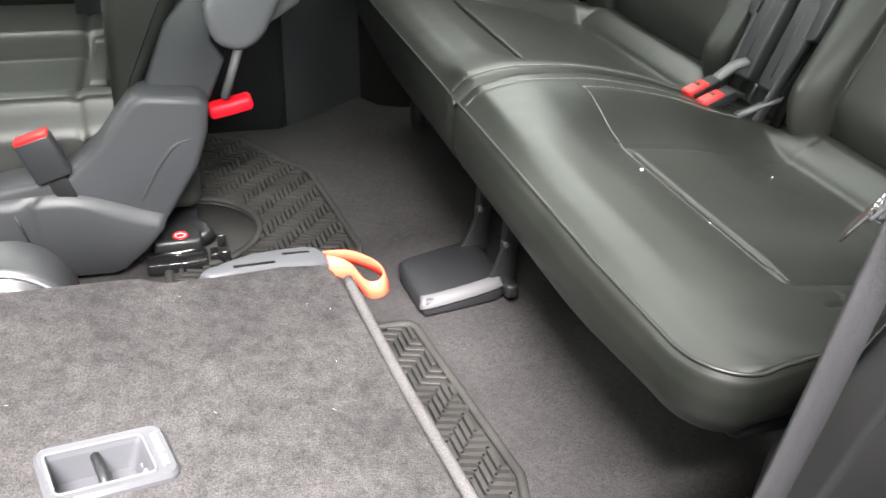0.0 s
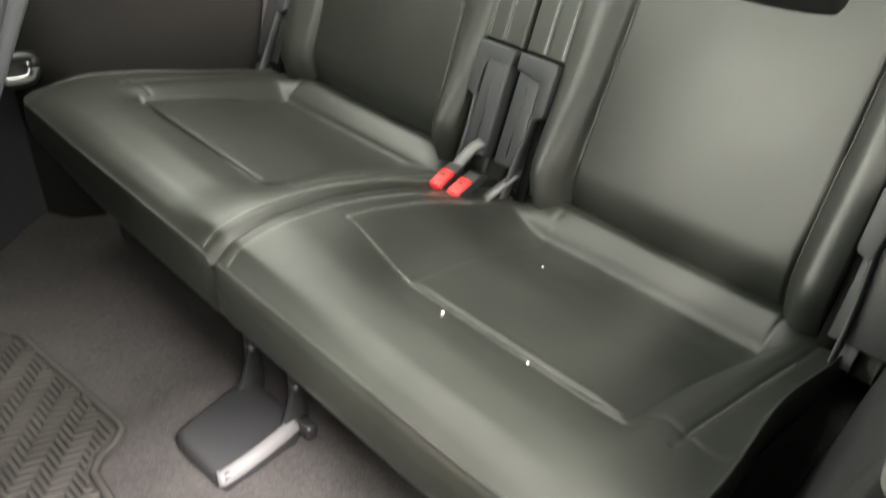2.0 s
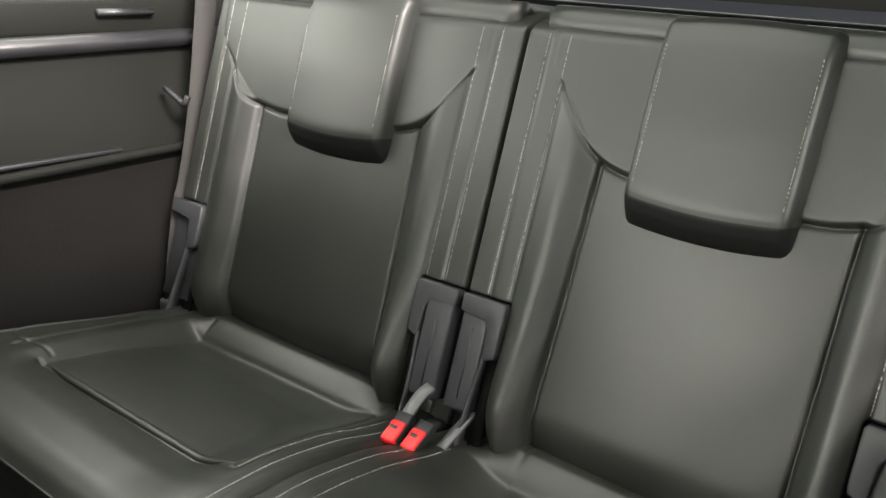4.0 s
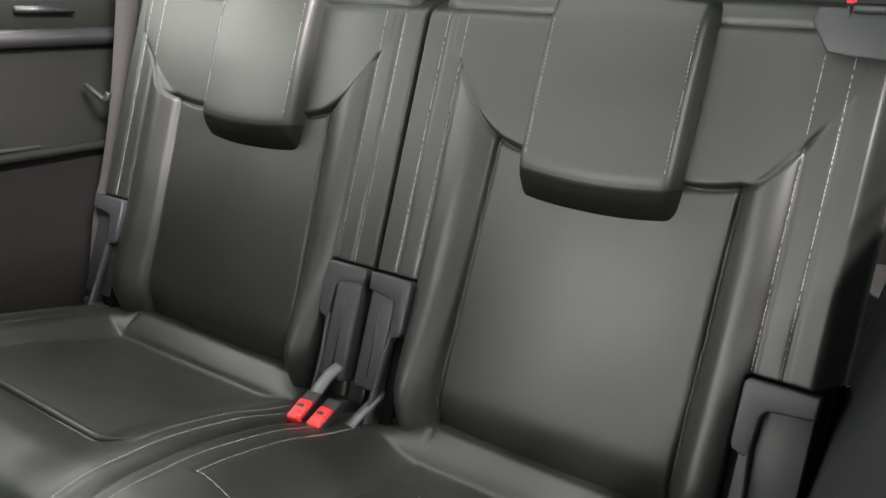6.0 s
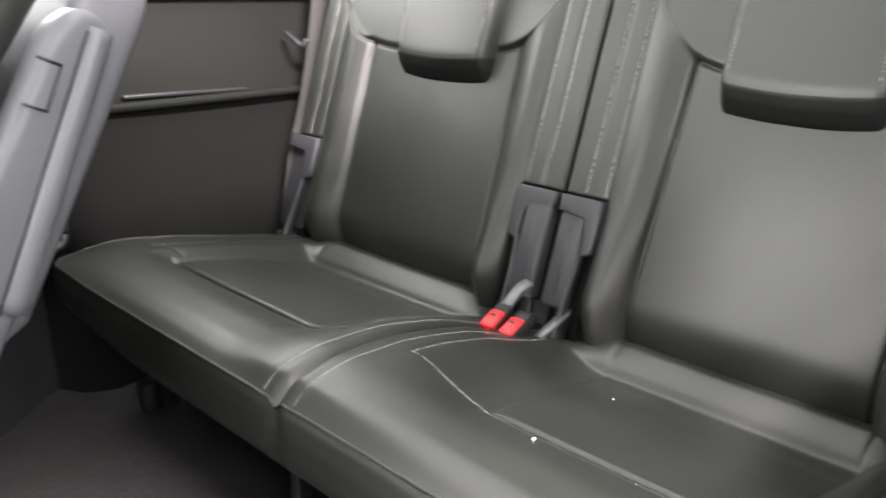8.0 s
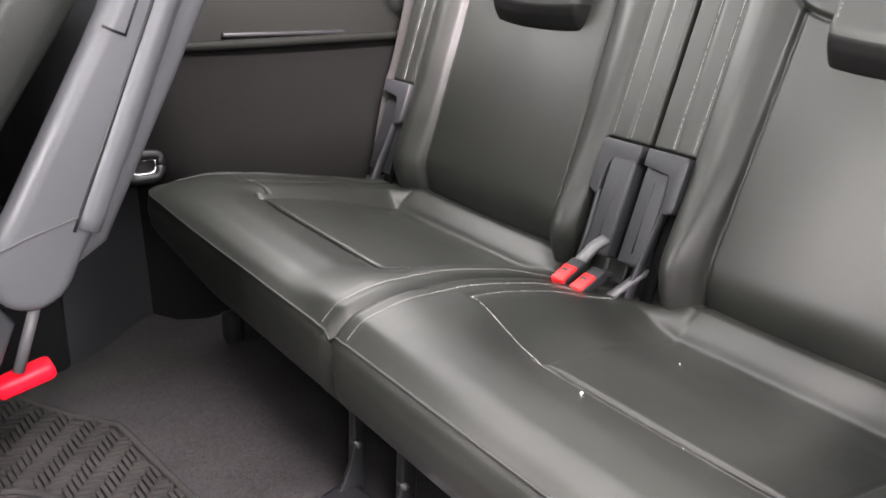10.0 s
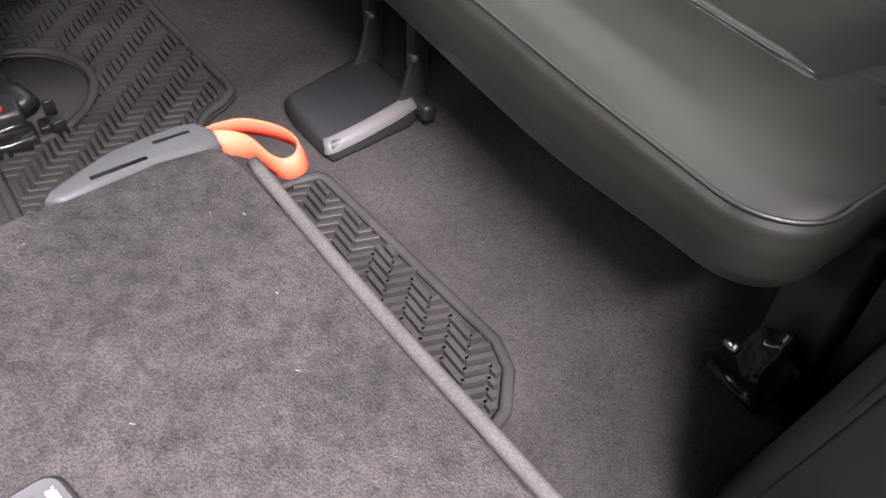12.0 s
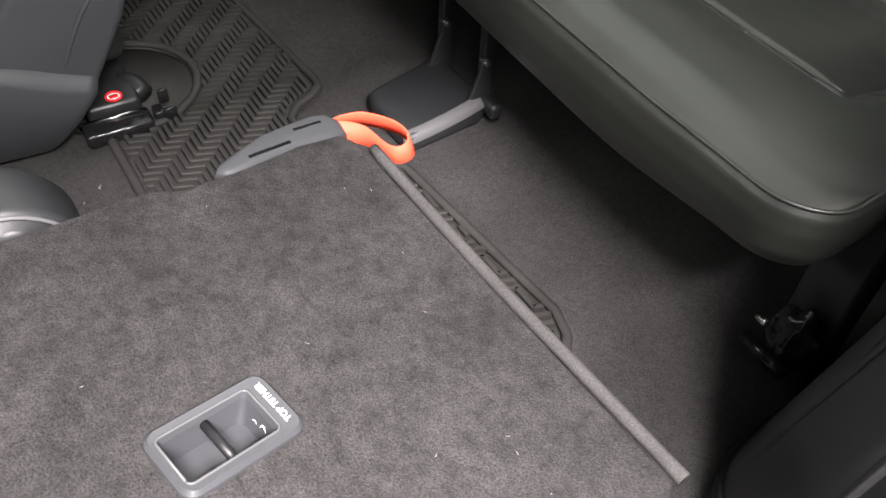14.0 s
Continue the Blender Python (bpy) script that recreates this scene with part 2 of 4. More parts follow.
def ribbon(points, sides_dir, width, thick, bm=None):
    """A flat band along points; sides_dir gives its crosswise direction at each point."""
    bm = bm or bmesh.new()
    pts = [Vector(p) for p in points]
    rings = []
    for i, p in enumerate(pts):
        d = (pts[min(i + 1, len(pts) - 1)] - pts[max(i - 1, 0)]).normalized()
        s = Vector(sides_dir[i])
        s = (s - d * s.dot(d)).normalized()
        u = s.cross(d)
        w, h = s * width / 2, u * thick / 2
        rings.append([bm.verts.new(p + q) for q in (w * 0.96 + h, w - h * 0.2, w * 0.96 - h, -w * 0.96 - h, -w + h * 0.2, -w * 0.96 + h)])
    for a, b in zip(rings, rings[1:]):
        for k in range(6):
            bm.faces.new((a[k], a[(k + 1) % 6], b[(k + 1) % 6], b[k]))
    bm.faces.new(rings[0][::-1]), bm.faces.new(rings[-1])
    return bm


def stitches(lines, normal, length=0.0042, gap=0.0013, width=0.0011, bm=None):
    """Dashes of thread along polylines."""
    bm = bm or bmesh.new()
    n = Vector(normal).normalized()
    for line in lines:
        pts = [Vector(p) for p in line]
        run = 0.0
        for a, b in zip(pts, pts[1:]):
            seg = (b - a).length
            d = (b - a) / seg
            s = d.cross(n).normalized() * width / 2
            while run < seg:
                p, q = a + d * run, a + d * min(run + length, seg)
                e = n * width * 0.5
                quad = [p - s - e, p + s - e, q + s - e, q - s - e, p * 0.85 + q * 0.15 + e, q * 0.85 + p * 0.15 + e]
                v = [bm.verts.new(c) for c in quad]
                for f in ((0, 1, 4), (1, 2, 5, 4), (2, 3, 5), (3, 0, 4, 5)):
                    bm.faces.new([v[k] for k in f])
                run += length + gap
            run -= seg
    return bm


# ---- setting ----
def floor_z(x, y):
    z = 0.006 * noise.noise((x * 5, y * 5, 0)) - 0.003
    z -= 0.022 * smooth01(0.40, 0.50, x) * (1 - smooth01(-0.05, 0.0, y))
    z += 0.22 * smooth01(0.30, 0.5, y)
    return z


def build_setting():
    ob = part("floor", sheet(110, 110, lambda u, v: (-1.0 + 2.1 * u, -1.5 + 2.6 * v, floor_z(-1.0 + 2.1 * u, -1.5 + 2.6 * v))), CARPET)
    tagged(ob, "dark grey needle-felt carpet on the cabin floor", "carpet", kind="structure")
    ground = part("ground", box(-60, 60, -60, 60, -0.6, -0.55), EARTH)
    tagged(ground, "pale yard ground outside the car", "ground", kind="structure")
    # The opening and the black cloth are unseen, set to shape the overhead light.
    bm = box(-1.05, 1.05, 0.72, 1.98, 1.32, 1.38, 0.01)
    box(-1.05, 1.05, -1.8, -0.22, 1.32, 1.38, 0.01, 2, bm)
    box(-1.05, -0.69, -0.22, 0.72, 1.32, 1.38, 0.01, 2, bm)
    box(0.49, 1.05, -0.22, 0.72, 1.32, 1.38, 0.01, 2, bm)
    roof = part("ceiling", bm, HEADLINER)
    tagged(roof, "black fabric headliner, unseen, with an opening added for overhead light", "ceiling", kind="structure")
    # Unseen block added against light leaking in under the bench.
    boot = part("boot_light_block", box(-0.85, 0.85, 0.62, 1.95, -0.05, 0.30, 0.02), CARPET)
    tagged(boot, "dark carpeted block, unseen, added behind the bench to stop light leaking under it", "carpet", kind="structure")
    # Unseen screen that keeps the front lamp off the floor and bench front.
    front = part("front_light_screen", box(-1.05, 1.05, -1.31, -1.25, -0.1, 0.80, 0.01), TRIM)
    tagged(front, "dark grey unseen screen added ahead of the second row to cut low front light", "wall", kind="structure")


def left_wall():
    w = thing("wall_left", (-0.8, 0.4, 0.3), "dark grey side trim beside the rear bench, carpeted below a ledge", "side trim", kind="structure")

    def lower(u, v):
        y = -0.35 + 2.2 * u
        z = -0.02 + 0.585 * v
        return (-0.775 - 0.03 * v - 0.07 * smooth01(0.0, -0.3, y) - 0.008 * math.sin(y * 4) - 0.13 * (1 - smooth01(0.28, 0.33, z)) * (1 - smooth01(0.02, 0.12, y)), y, z)
    part("lower_panel", sheet(40, 24, lower), TRIM_CARPET, w, "dark carpeted lower side panel")
    toe = [(-0.705, -0.55), (-0.700, -0.165), (-0.712, -0.150), (-0.90, -0.150), (-0.90, -0.55)]
    part("pillar_base", prism(toe, "z", -0.03, 0.62, 0.008, 2), PLASTIC_DARK, w, "black pillar base")

    def kick(u, v):
        y = -0.149 + 0.55 * u
        return (-0.712 - 0.16 * smooth01(-0.02, 0.45, u) - 0.03 * v, y, -0.012 + 0.34 * v)
    part("kick_panel", sheet(24, 10, kick), COVER, w, "scuffed charcoal kick panel beside the footwell")
    ledge = [(-0.80, -0.35, 0.560), (-0.795, 0.2, 0.566), (-0.79, 0.7, 0.578), (-0.79, 1.85, 0.60)]
    part("ledge", tube(smooth_path(ledge, 8), 0.010, 10), TRIM, w, "narrow dark plastic ledge")
    part("ledge_slot", box(-0.812, -0.800, 0.22, 0.50, 0.580, 0.589, 0.003), PLASTIC_DARK, w)

    def upper(u, v):
        return (-0.815 - 0.035 * v, -0.35 + 2.2 * u, 0.57 + 0.21 * v)
    part("upper_panel", sheet(30, 6, upper), TRIM, w)
    part("window_seal", tube([(-0.838, -0.35, 0.775), (-0.838, 0.6, 0.792), (-0.84, 1.85, 0.81)], 0.019, 8), PLASTIC_DARK, w, "black rubber window seal")
    part("window_surround", box(-0.92, -0.86, -0.25, 1.85, 0.80, 0.87, 0.01), TRIM, w)
    part("upper_frame", box(-0.95, -0.88, -0.35, 1.85, 1.26, 1.34, 0.01), TRIM, w)
    part("pillar", box(-0.95, -0.87, -0.45, -0.27, 0.3, 1.34, 0.02), TRIM, w)
    part("grip_recess", tube([(-0.852, 0.5, 0.845), (-0.852, 0.62, 0.845)], 0.012, 8, flat=0.6), PLASTIC_DARK, w)
    d = thing("door_1", (-0.9, -1.0, 0.3), "closed dark grey rear door trim with its window", "car door", kind="structure")
    part("door_panel", box(-0.97, -0.90, -1.7, -0.45, -0.05, 0.74, 0.02), TRIM, d)
    part("door_frame", box(-0.97, -0.92, -1.7, -0.45, 1.26, 1.34, 0.01), TRIM, d)
    # tray recess in the trim beside the cushion's front corner
    t = thing("tray", (-0.76, 0.03, 0.34), "small bright-rimmed recessed cup in the side trim", "storage tray")
    def around(hy, hz, n=28):
        """A squarish ring of half-sizes hy and hz, wider at its top."""
        out = []
        for k in range(n + 1):
            c, d = math.cos(2 * math.pi * k / n), math.sin(2 * math.pi * k / n)
            q = math.copysign(abs(d) ** 0.5, d)
            out.append((-0.748 - 0.006 * q, 0.026 + (hy + 0.004 * q) * math.copysign(abs(c) ** 0.5, c), 0.352 + hz * q))
        return out
    part("rim", tube(around(0.024, 0.013), 0.0032, 8), CHROME, t, "bright metal rim")
    cup = bmesh.new()
    mouth = [[cup.verts.new((x - d, 0.026 + (y - 0.026) * g, 0.352 + (z - 0.352) * g)) for x, y, z in around(0.024, 0.013)[:-1]] for d, g in ((0.0, 1.0), (0.02, 0.9), (0.03, 0.6))]
    for p, q in zip(mouth, mouth[1:]):
        for k in range(len(p)):
            cup.faces.new((p[k], p[(k + 1) % len(p)], q[(k + 1) % len(q)], q[k]))
    cup.faces.new(mouth[-1])
    part("cup", cup, RAIL, t, "pale lining of the recess")
    part("housing", tube(around(0.033, 0.022), 0.010, 10), PLASTIC_DARK, t, "thick black surround")


ARCH = [(0.56, 1.6), (0.58, 0.9), (0.615, 0.40), (0.648, 0.15), (0.662, 0.03), (0.69, -0.035), (0.76, -0.085), (0.88, -0.125), (1.08, -0.17)]


def arch_point(s, z, proud=0.0):
    """A point of the wheel-arch trim: s runs from the tail to the door opening, z is the height."""
    pts = [Vector((x, y, 0)) for x, y in ARCH]
    k = s * (len(pts) - 1)
    i = min(int(k), len(pts) - 2)
    t = k - i
    p = [pts[max(i - 1, 0)], pts[i], pts[i + 1], pts[min(i + 2, len(pts) - 1)]]
    q = 0.5 * (2 * p[1] + (p[2] - p[0]) * t + (2 * p[0] - 5 * p[1] + 4 * p[2] - p[3]) * t * t + (3 * p[1] - p[0] - 3 * p[2] + p[3]) * t ** 3)
    d = (p[2] - p[1]).normalized()
    out = Vector((-d.y, d.x, 0)) * -1
    lean = 0.13 * max(0, z) + 0.10 * max(0, z - 0.45) ** 1.0
    q = q - out * (lean * 0.9 - proud) + Vector((lean * 0.35, 0, 0))
    return Vector((q.x, q.y, z))


def right_wall():
    w = thing("wall_right", (0.75, 0.4, 0.3), "dark grey moulded wheel-arch trim with a stitched seam", "side trim", kind="structure")
    # Glossier plastic than TRIM only to lift this side's light through the material.
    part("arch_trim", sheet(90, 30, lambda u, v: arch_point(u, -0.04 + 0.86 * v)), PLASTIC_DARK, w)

    def cap(u, v):
        e = min(1, min(u / 0.10, v / 0.12))
        s0 = 0.60 + 0.05 * max(0, 1 - v / 0.28) ** 2
        return arch_point(s0 + (1 - s0) * u, 0.545 - 0.02 * u + 0.27 * v, 0.018 * math.sqrt(max(0, e * (2 - e))) - 0.003)
    part("armrest_cap", sheet(40, 24, cap), TRIM_LIGHT, w, "paler upper section of the trim")
    hole = arch_point(0.718, 0.60, 0.014)
    part("cap_button", tube([hole, hole + Vector((-0.003, -0.007, 0))], 0.013, 18), PLASTIC_DARK, w, "black round plug in the trim")
    part("outer_panel", box(1.06, 1.12, -0.16, 1.9, -0.1, 0.88, 0.01), TRIM, w)
    part("upper_frame", box(1.0, 1.06, -0.14, 1.9, 1.2, 1.34, 0.01), TRIM, w)
    seam = [arch_point(a, z, 0.0006) for a, z in ((0.60, 0.60), (0.583, 0.565), (0.582, 0.535), (0.60, 0.517), (0.66, 0.513), (0.72, 0.508), (0.782, 0.497), (0.85, 0.48), (0.92, 0.455))]
    part("seam_thread", tube(smooth_path(seam, 8), 0.0006, 6), SEAM, w, "pale stitched seam")
    crease = [arch_point(a, z, -0.002) for a, z in ((0.42, 0.05), (0.5, 0.035), (0.6, 0.03), (0.72, 0.035), (0.85, 0.05), (1.0, 0.08))]
    part("foot_crease", tube(smooth_path(crease, 8), 0.007, 8), TRIM, w, "rolled lower edge of the trim")
    back = part("wall_rear", box(-1.0, 1.0, 1.9, 1.96, -0.1, 0.88, 0.01), TRIM)
    tagged(back, "dark grey tailgate trim behind the rear bench", "wall", kind="structure")
    header = part("tailgate_header", box(-1.0, 1.0, 1.9, 1.96, 1.27, 1.36, 0.01), TRIM)
    tagged(header, "dark trim above the tailgate window", "trim", kind="structure")


# ---- rear bench ----
INSERT = [(0, 0.325), (0.02, 0.336), (0.05, 0.344), (0.09, 0.3435), (0.13, 0.336), (0.155, 0.3285), (0.165, 0.3245), (0.172, 0.3225), (0.2, 0.3185), (0.3, 0.300), (0.4, 0.271), (0.469, 0.2546), (0.476, 0.2556), (0.484, 0.266), (0.495, 0.276), (0.508, 0.2855), (0.522, 0.292), (0.54, 0.29), (0.6, 0.27)]
CENTRE = [(0, 0.325), (0.03, 0.350), (0.1, 0.362), (0.165, 0.360), (0.3, 0.337), (0.4, 0.305), (0.46, 0.288), (0.53, 0.268), (0.6, 0.26)]
OUTER = [(0, 0.330), (0.03, 0.339), (0.08, 0.344), (0.165, 0.338), (0.3, 0.318), (0.4, 0.302), (0.47, 0.29), (0.6, 0.28)]
WIDE = 0.636


CORNER = [(0.515, 0.172), (0.538, 0.196), (0.571, 0.189), (0.60, 0.176), (0.64, 0.158)]


def front_y(x):
    """How far the front edge is set back: a rounded outer corner."""
    k = min(0.06, max(0.0, x - (WIDE - 0.06)))
    return 0.052 * (1 - math.sqrt(max(0.0, 1 - (k / 0.06) ** 2)))


def cushion_z(x, y, far=False):
    """The height of the leather; the far seat's insert reaches close to the middle seam."""
    a, b, c = curve_at(INSERT, y), curve_at(CENTRE, y), curve_at(OUTER, y)
    left = 0.192 - 0.036 * min(1, max(0, (y - 0.17) / 0.31))
    if far:
        left = 0.066 + 0.03 * min(1, max(0, (y - 0.17) / 0.31))
    fore = 1 - smooth01(0.06, 0.163, y)
    wi = smooth01(0.03 if far else 0.055 - 0.05 * fore, left + (0.09 if far else 0.14 * fore), x)
    wo = smooth01(0.512 - 0.10 * fore, 0.56 + 0.03 * fore, x)
    z = b * (1 - wi) + wi * (a * (1 - wo) + c * wo)
    z -= 0.004 * smooth01(0.585, 0.64, x) ** 1.3 * smooth01(0.0, 0.045, y)
    if y > 0.165:
        z -= 0.003 * math.exp(-((x - left) / 0.004) ** 2) + 0.003 * math.exp(-((x - 0.522) / 0.004) ** 2)
    if left - 0.01 < x < 0.53:
        z -= 0.005 * math.exp(-((y - 0.1595 - 0.006 * ((x - left) / 0.33) ** 2) / 0.0032) ** 2)
    for g in (0.03, 0.062, 0.578):
        if y > 0.16 or g == 0.03:
            z -= 0.0022 * math.exp(-((x - g) / 0.004) ** 2)
    z -= 0.010 * math.exp(-(x / 0.006) ** 2)
    if x > 0.53:
        z -= 0.0018 * math.exp(-((y - curve_at(CORNER, x)) / 0.003) ** 2)
    z += 0.0004 * noise.noise((x * 9, y * 9, 3)) + 0.00025 * noise.noise((x * 40, y * 25, 9))
    return z


def cushion_point(x, y, far=False):
    return Vector((x, y, cushion_z(x, y, far)))


def spread(x, sx):
    """The far seat is a little wider towards its outer side."""
    return x * sx if sx > 0 else -(x + 0.05 * smooth01(0.40, 0.62, x))


def build_cushion(seat, sx):
    far = sx < 0

    def place(p):
        return (spread(p[0], sx), p[1], p[2])

    def top(u, v):
        u = 1 - (1 - u) ** 1.5
        x = WIDE * u * (1 - 0.05 * smooth01(0.1, 0.6, v))
        yf = front_y(WIDE * u)
        y = yf + (0.60 - yf) * v
        return place((x, y, cushion_z(x, y - yf * (1 - v), far)))
    body = part("cushion", sheet(170, 210, top), LEATHER, seat, "black leather seat cushion with a recessed insert")
    rim = [(WIDE * q, front_y(WIDE * q)) for q in [1 - (1 - k / 70) ** 1.5 for k in range(71)]]
    for k in range(1, 49):
        v = 0.052 + 0.548 * k / 48
        rim.append((WIDE * (1 - 0.05 * smooth01(0.1, 0.6, (v - 0.052) / 0.548)), v))
    edge = [Vector((x, y, cushion_z(x, 0, far) if y < 0.0521 else cushion_z(x, y - 0.052 * (0.60 - y) / 0.548, far))) for x, y in rim]
    n = len(edge) - 1
    out = []
    for i, p in enumerate(edge):
        d = edge[min(i + 1, n)] - edge[max(i - 1, 0)]
        out.append(Vector((d.y, -d.x, 0)).normalized())
    skirt = [(0.0, 0.0), (0.005, -0.012), (0.007, -0.035), (0.003, -0.07), (-0.008, -0.095), (-0.03, -0.115), (-0.07, -0.125)]

    def side(u, v):
        i = min(n, round(u * n))
        k = v * (len(skirt) - 1)
        a = int(min(k, len(skirt) - 2))
        o, h = (skirt[a][j] + (skirt[a + 1][j] - skirt[a][j]) * (k - a) for j in (0, 1))
        lift = 1 - 0.22 * smooth01(0.35, 0.62, edge[i].x)
        pinch = -0.008 * math.exp(-(edge[i].x / 0.006) ** 2) * min(1, v * 4)
        q = edge[i] + out[i] * (o + pinch) + Vector((0, 0, h * lift))
        return place(q)
    part("front_band", sheet(n, 24, side), LEATHER, seat, "black leather band round the cushion")
    part("piping", tube([place(p + o * 0.002) for p, o in zip(edge, out)], 0.0021, 7), LEATHER, seat, "thin black piping")
    lines = []
    for g, y0, y1 in ((0.03, 0.004, 0.43), (0.062, 0.165, 0.46), (0.578, 0.192, 0.44)):
        lines.append([Vector(place(cushion_point(g, y0 + (y1 - y0) * k / 40, far))) + Vector((0, 0, 0.0012)) for k in range(41)])
    if sx < 0:
        lines.pop()
    else:
        lines.append([Vector(place(cushion_point(0.062 + 0.13 * k / 10, 0.166))) + Vector((0, 0, 0.0012)) for k in range(11)])
    for line in lines:
        part("seam_stitching", stitches([line], (0, -0.2, 1), 0.0034, 0.0009, 0.0009), THREAD, seat, "pale grey stitching")
    x0 = 0.072 if far else 0.195
    welt = [Vector(place(cushion_point(x0 + (0.515 - x0) * k / 30, 0.1695 + 0.006 * (k / 30) ** 2, far))) + Vector((0, 0, 0.0005)) for k in range(31)]
    part("insert_welt", tube(welt, [0.0066 * min(1, 0.1 + 0.3 * min(k, 30 - k)) for k in range(31)], 12, flat=0.75), LEATHER, seat, "rolled leather edge along the insert seam")
    part("cushion_base", box(*sorted((0.01 * sx, 0.6 * sx)), 0.08, 0.58, 0.205, 0.235, 0.01), PLASTIC_DARK, seat)


LEAN = 0.307


def back_y(z):
    return 0.565 + LEAN * (z - 0.494)


def v_line(x):
    """The height of the yoke seam over a point across the backrest."""
    return curve_at([(0.0, 0.90), (0.072, 0.818), (0.175, 0.709), (0.22, 0.70), (0.46, 0.69), (0.52, 0.70), (0.61, 0.804), (0.66, 0.87)], x)


def back_d(x, z):
    """How far the leather stands out of the backrest's plane."""
    gi, go = 0.149 + 0.036 * (z - 0.307), 0.508 + 0.014 * (z - 0.307)
    vz = v_line(x)
    low = 1 - smooth01(0.30, 0.52, z)
    d = 0.0
    if 0.083 < x < gi:
        d += (0.008 + 0.028 * low) * math.sin(math.pi * (x - 0.083) / (gi - 0.083)) ** 0.7 - 0.012 * smooth01(0.11, gi, x)
    elif gi <= x <= go:
        c = (x - (gi + go) / 2) / ((go - gi) / 2)
        d += -0.014 + 0.009 * (1 - c * c)
        d += 0.0016 * math.exp(-((x - 0.30 - 0.12 * (z - 0.5)) / 0.035) ** 2) * smooth01(0.42, 0.6, z)
    elif go < x < 0.575:
        d += (0.012 + 0.012 * low) * math.sin(math.pi * (x - go) / (0.575 - go)) ** 0.7 - 0.012 * (1 - smooth01(go, go + 0.03, x))
    if z < vz:
        for g in (gi, go):
            d -= 0.008 * math.exp(-((x - g) / 0.0036) ** 2)
    for g in (0.044, 0.08, 0.578, 0.611):
        d -= 0.0022 * math.exp(-((x - g) / 0.0035) ** 2)
    if 0.06 < x < 0.62:
        up = smooth01(vz - 0.002, vz + 0.012, z)
        d = d * (1 - up) + up * (0.001 - 0.005 * smooth01(0.10, 0.2, x) * (1 - smooth01(0.50, 0.58, x)))
        d -= 0.007 * math.exp(-((z - vz) / 0.0032) ** 2) * smooth01(0.068, 0.085, x) * (1 - smooth01(0.58, 0.60, x))
    d -= 0.022 * (1 - smooth01(0.0, 0.006, x))
    d -= 0.05 * smooth01(0.64, 0.672, x)
    d -= 0.06 * smooth01(0.87, 0.915, z) ** 2
    if 0.083 < x < 0.575:
        d -= 0.055 * (1 - smooth01(0.24, 0.37, z)) ** 1.3
    if x < 0.084 or x > 0.57:
        d -= 0.05 * (1 - smooth01(0.480, 0.497, z))
    return d + 0.0009 * noise.noise((x * 8, z * 8, 7)) + 0.0003 * noise.noise((x * 30, z * 18, 2))


def back_point(x, z, lift=0.0):
    return Vector((x, back_y(z) - back_d(x, z) - lift, z + 0.3 * (back_d(x, z) + lift) * 0.3))


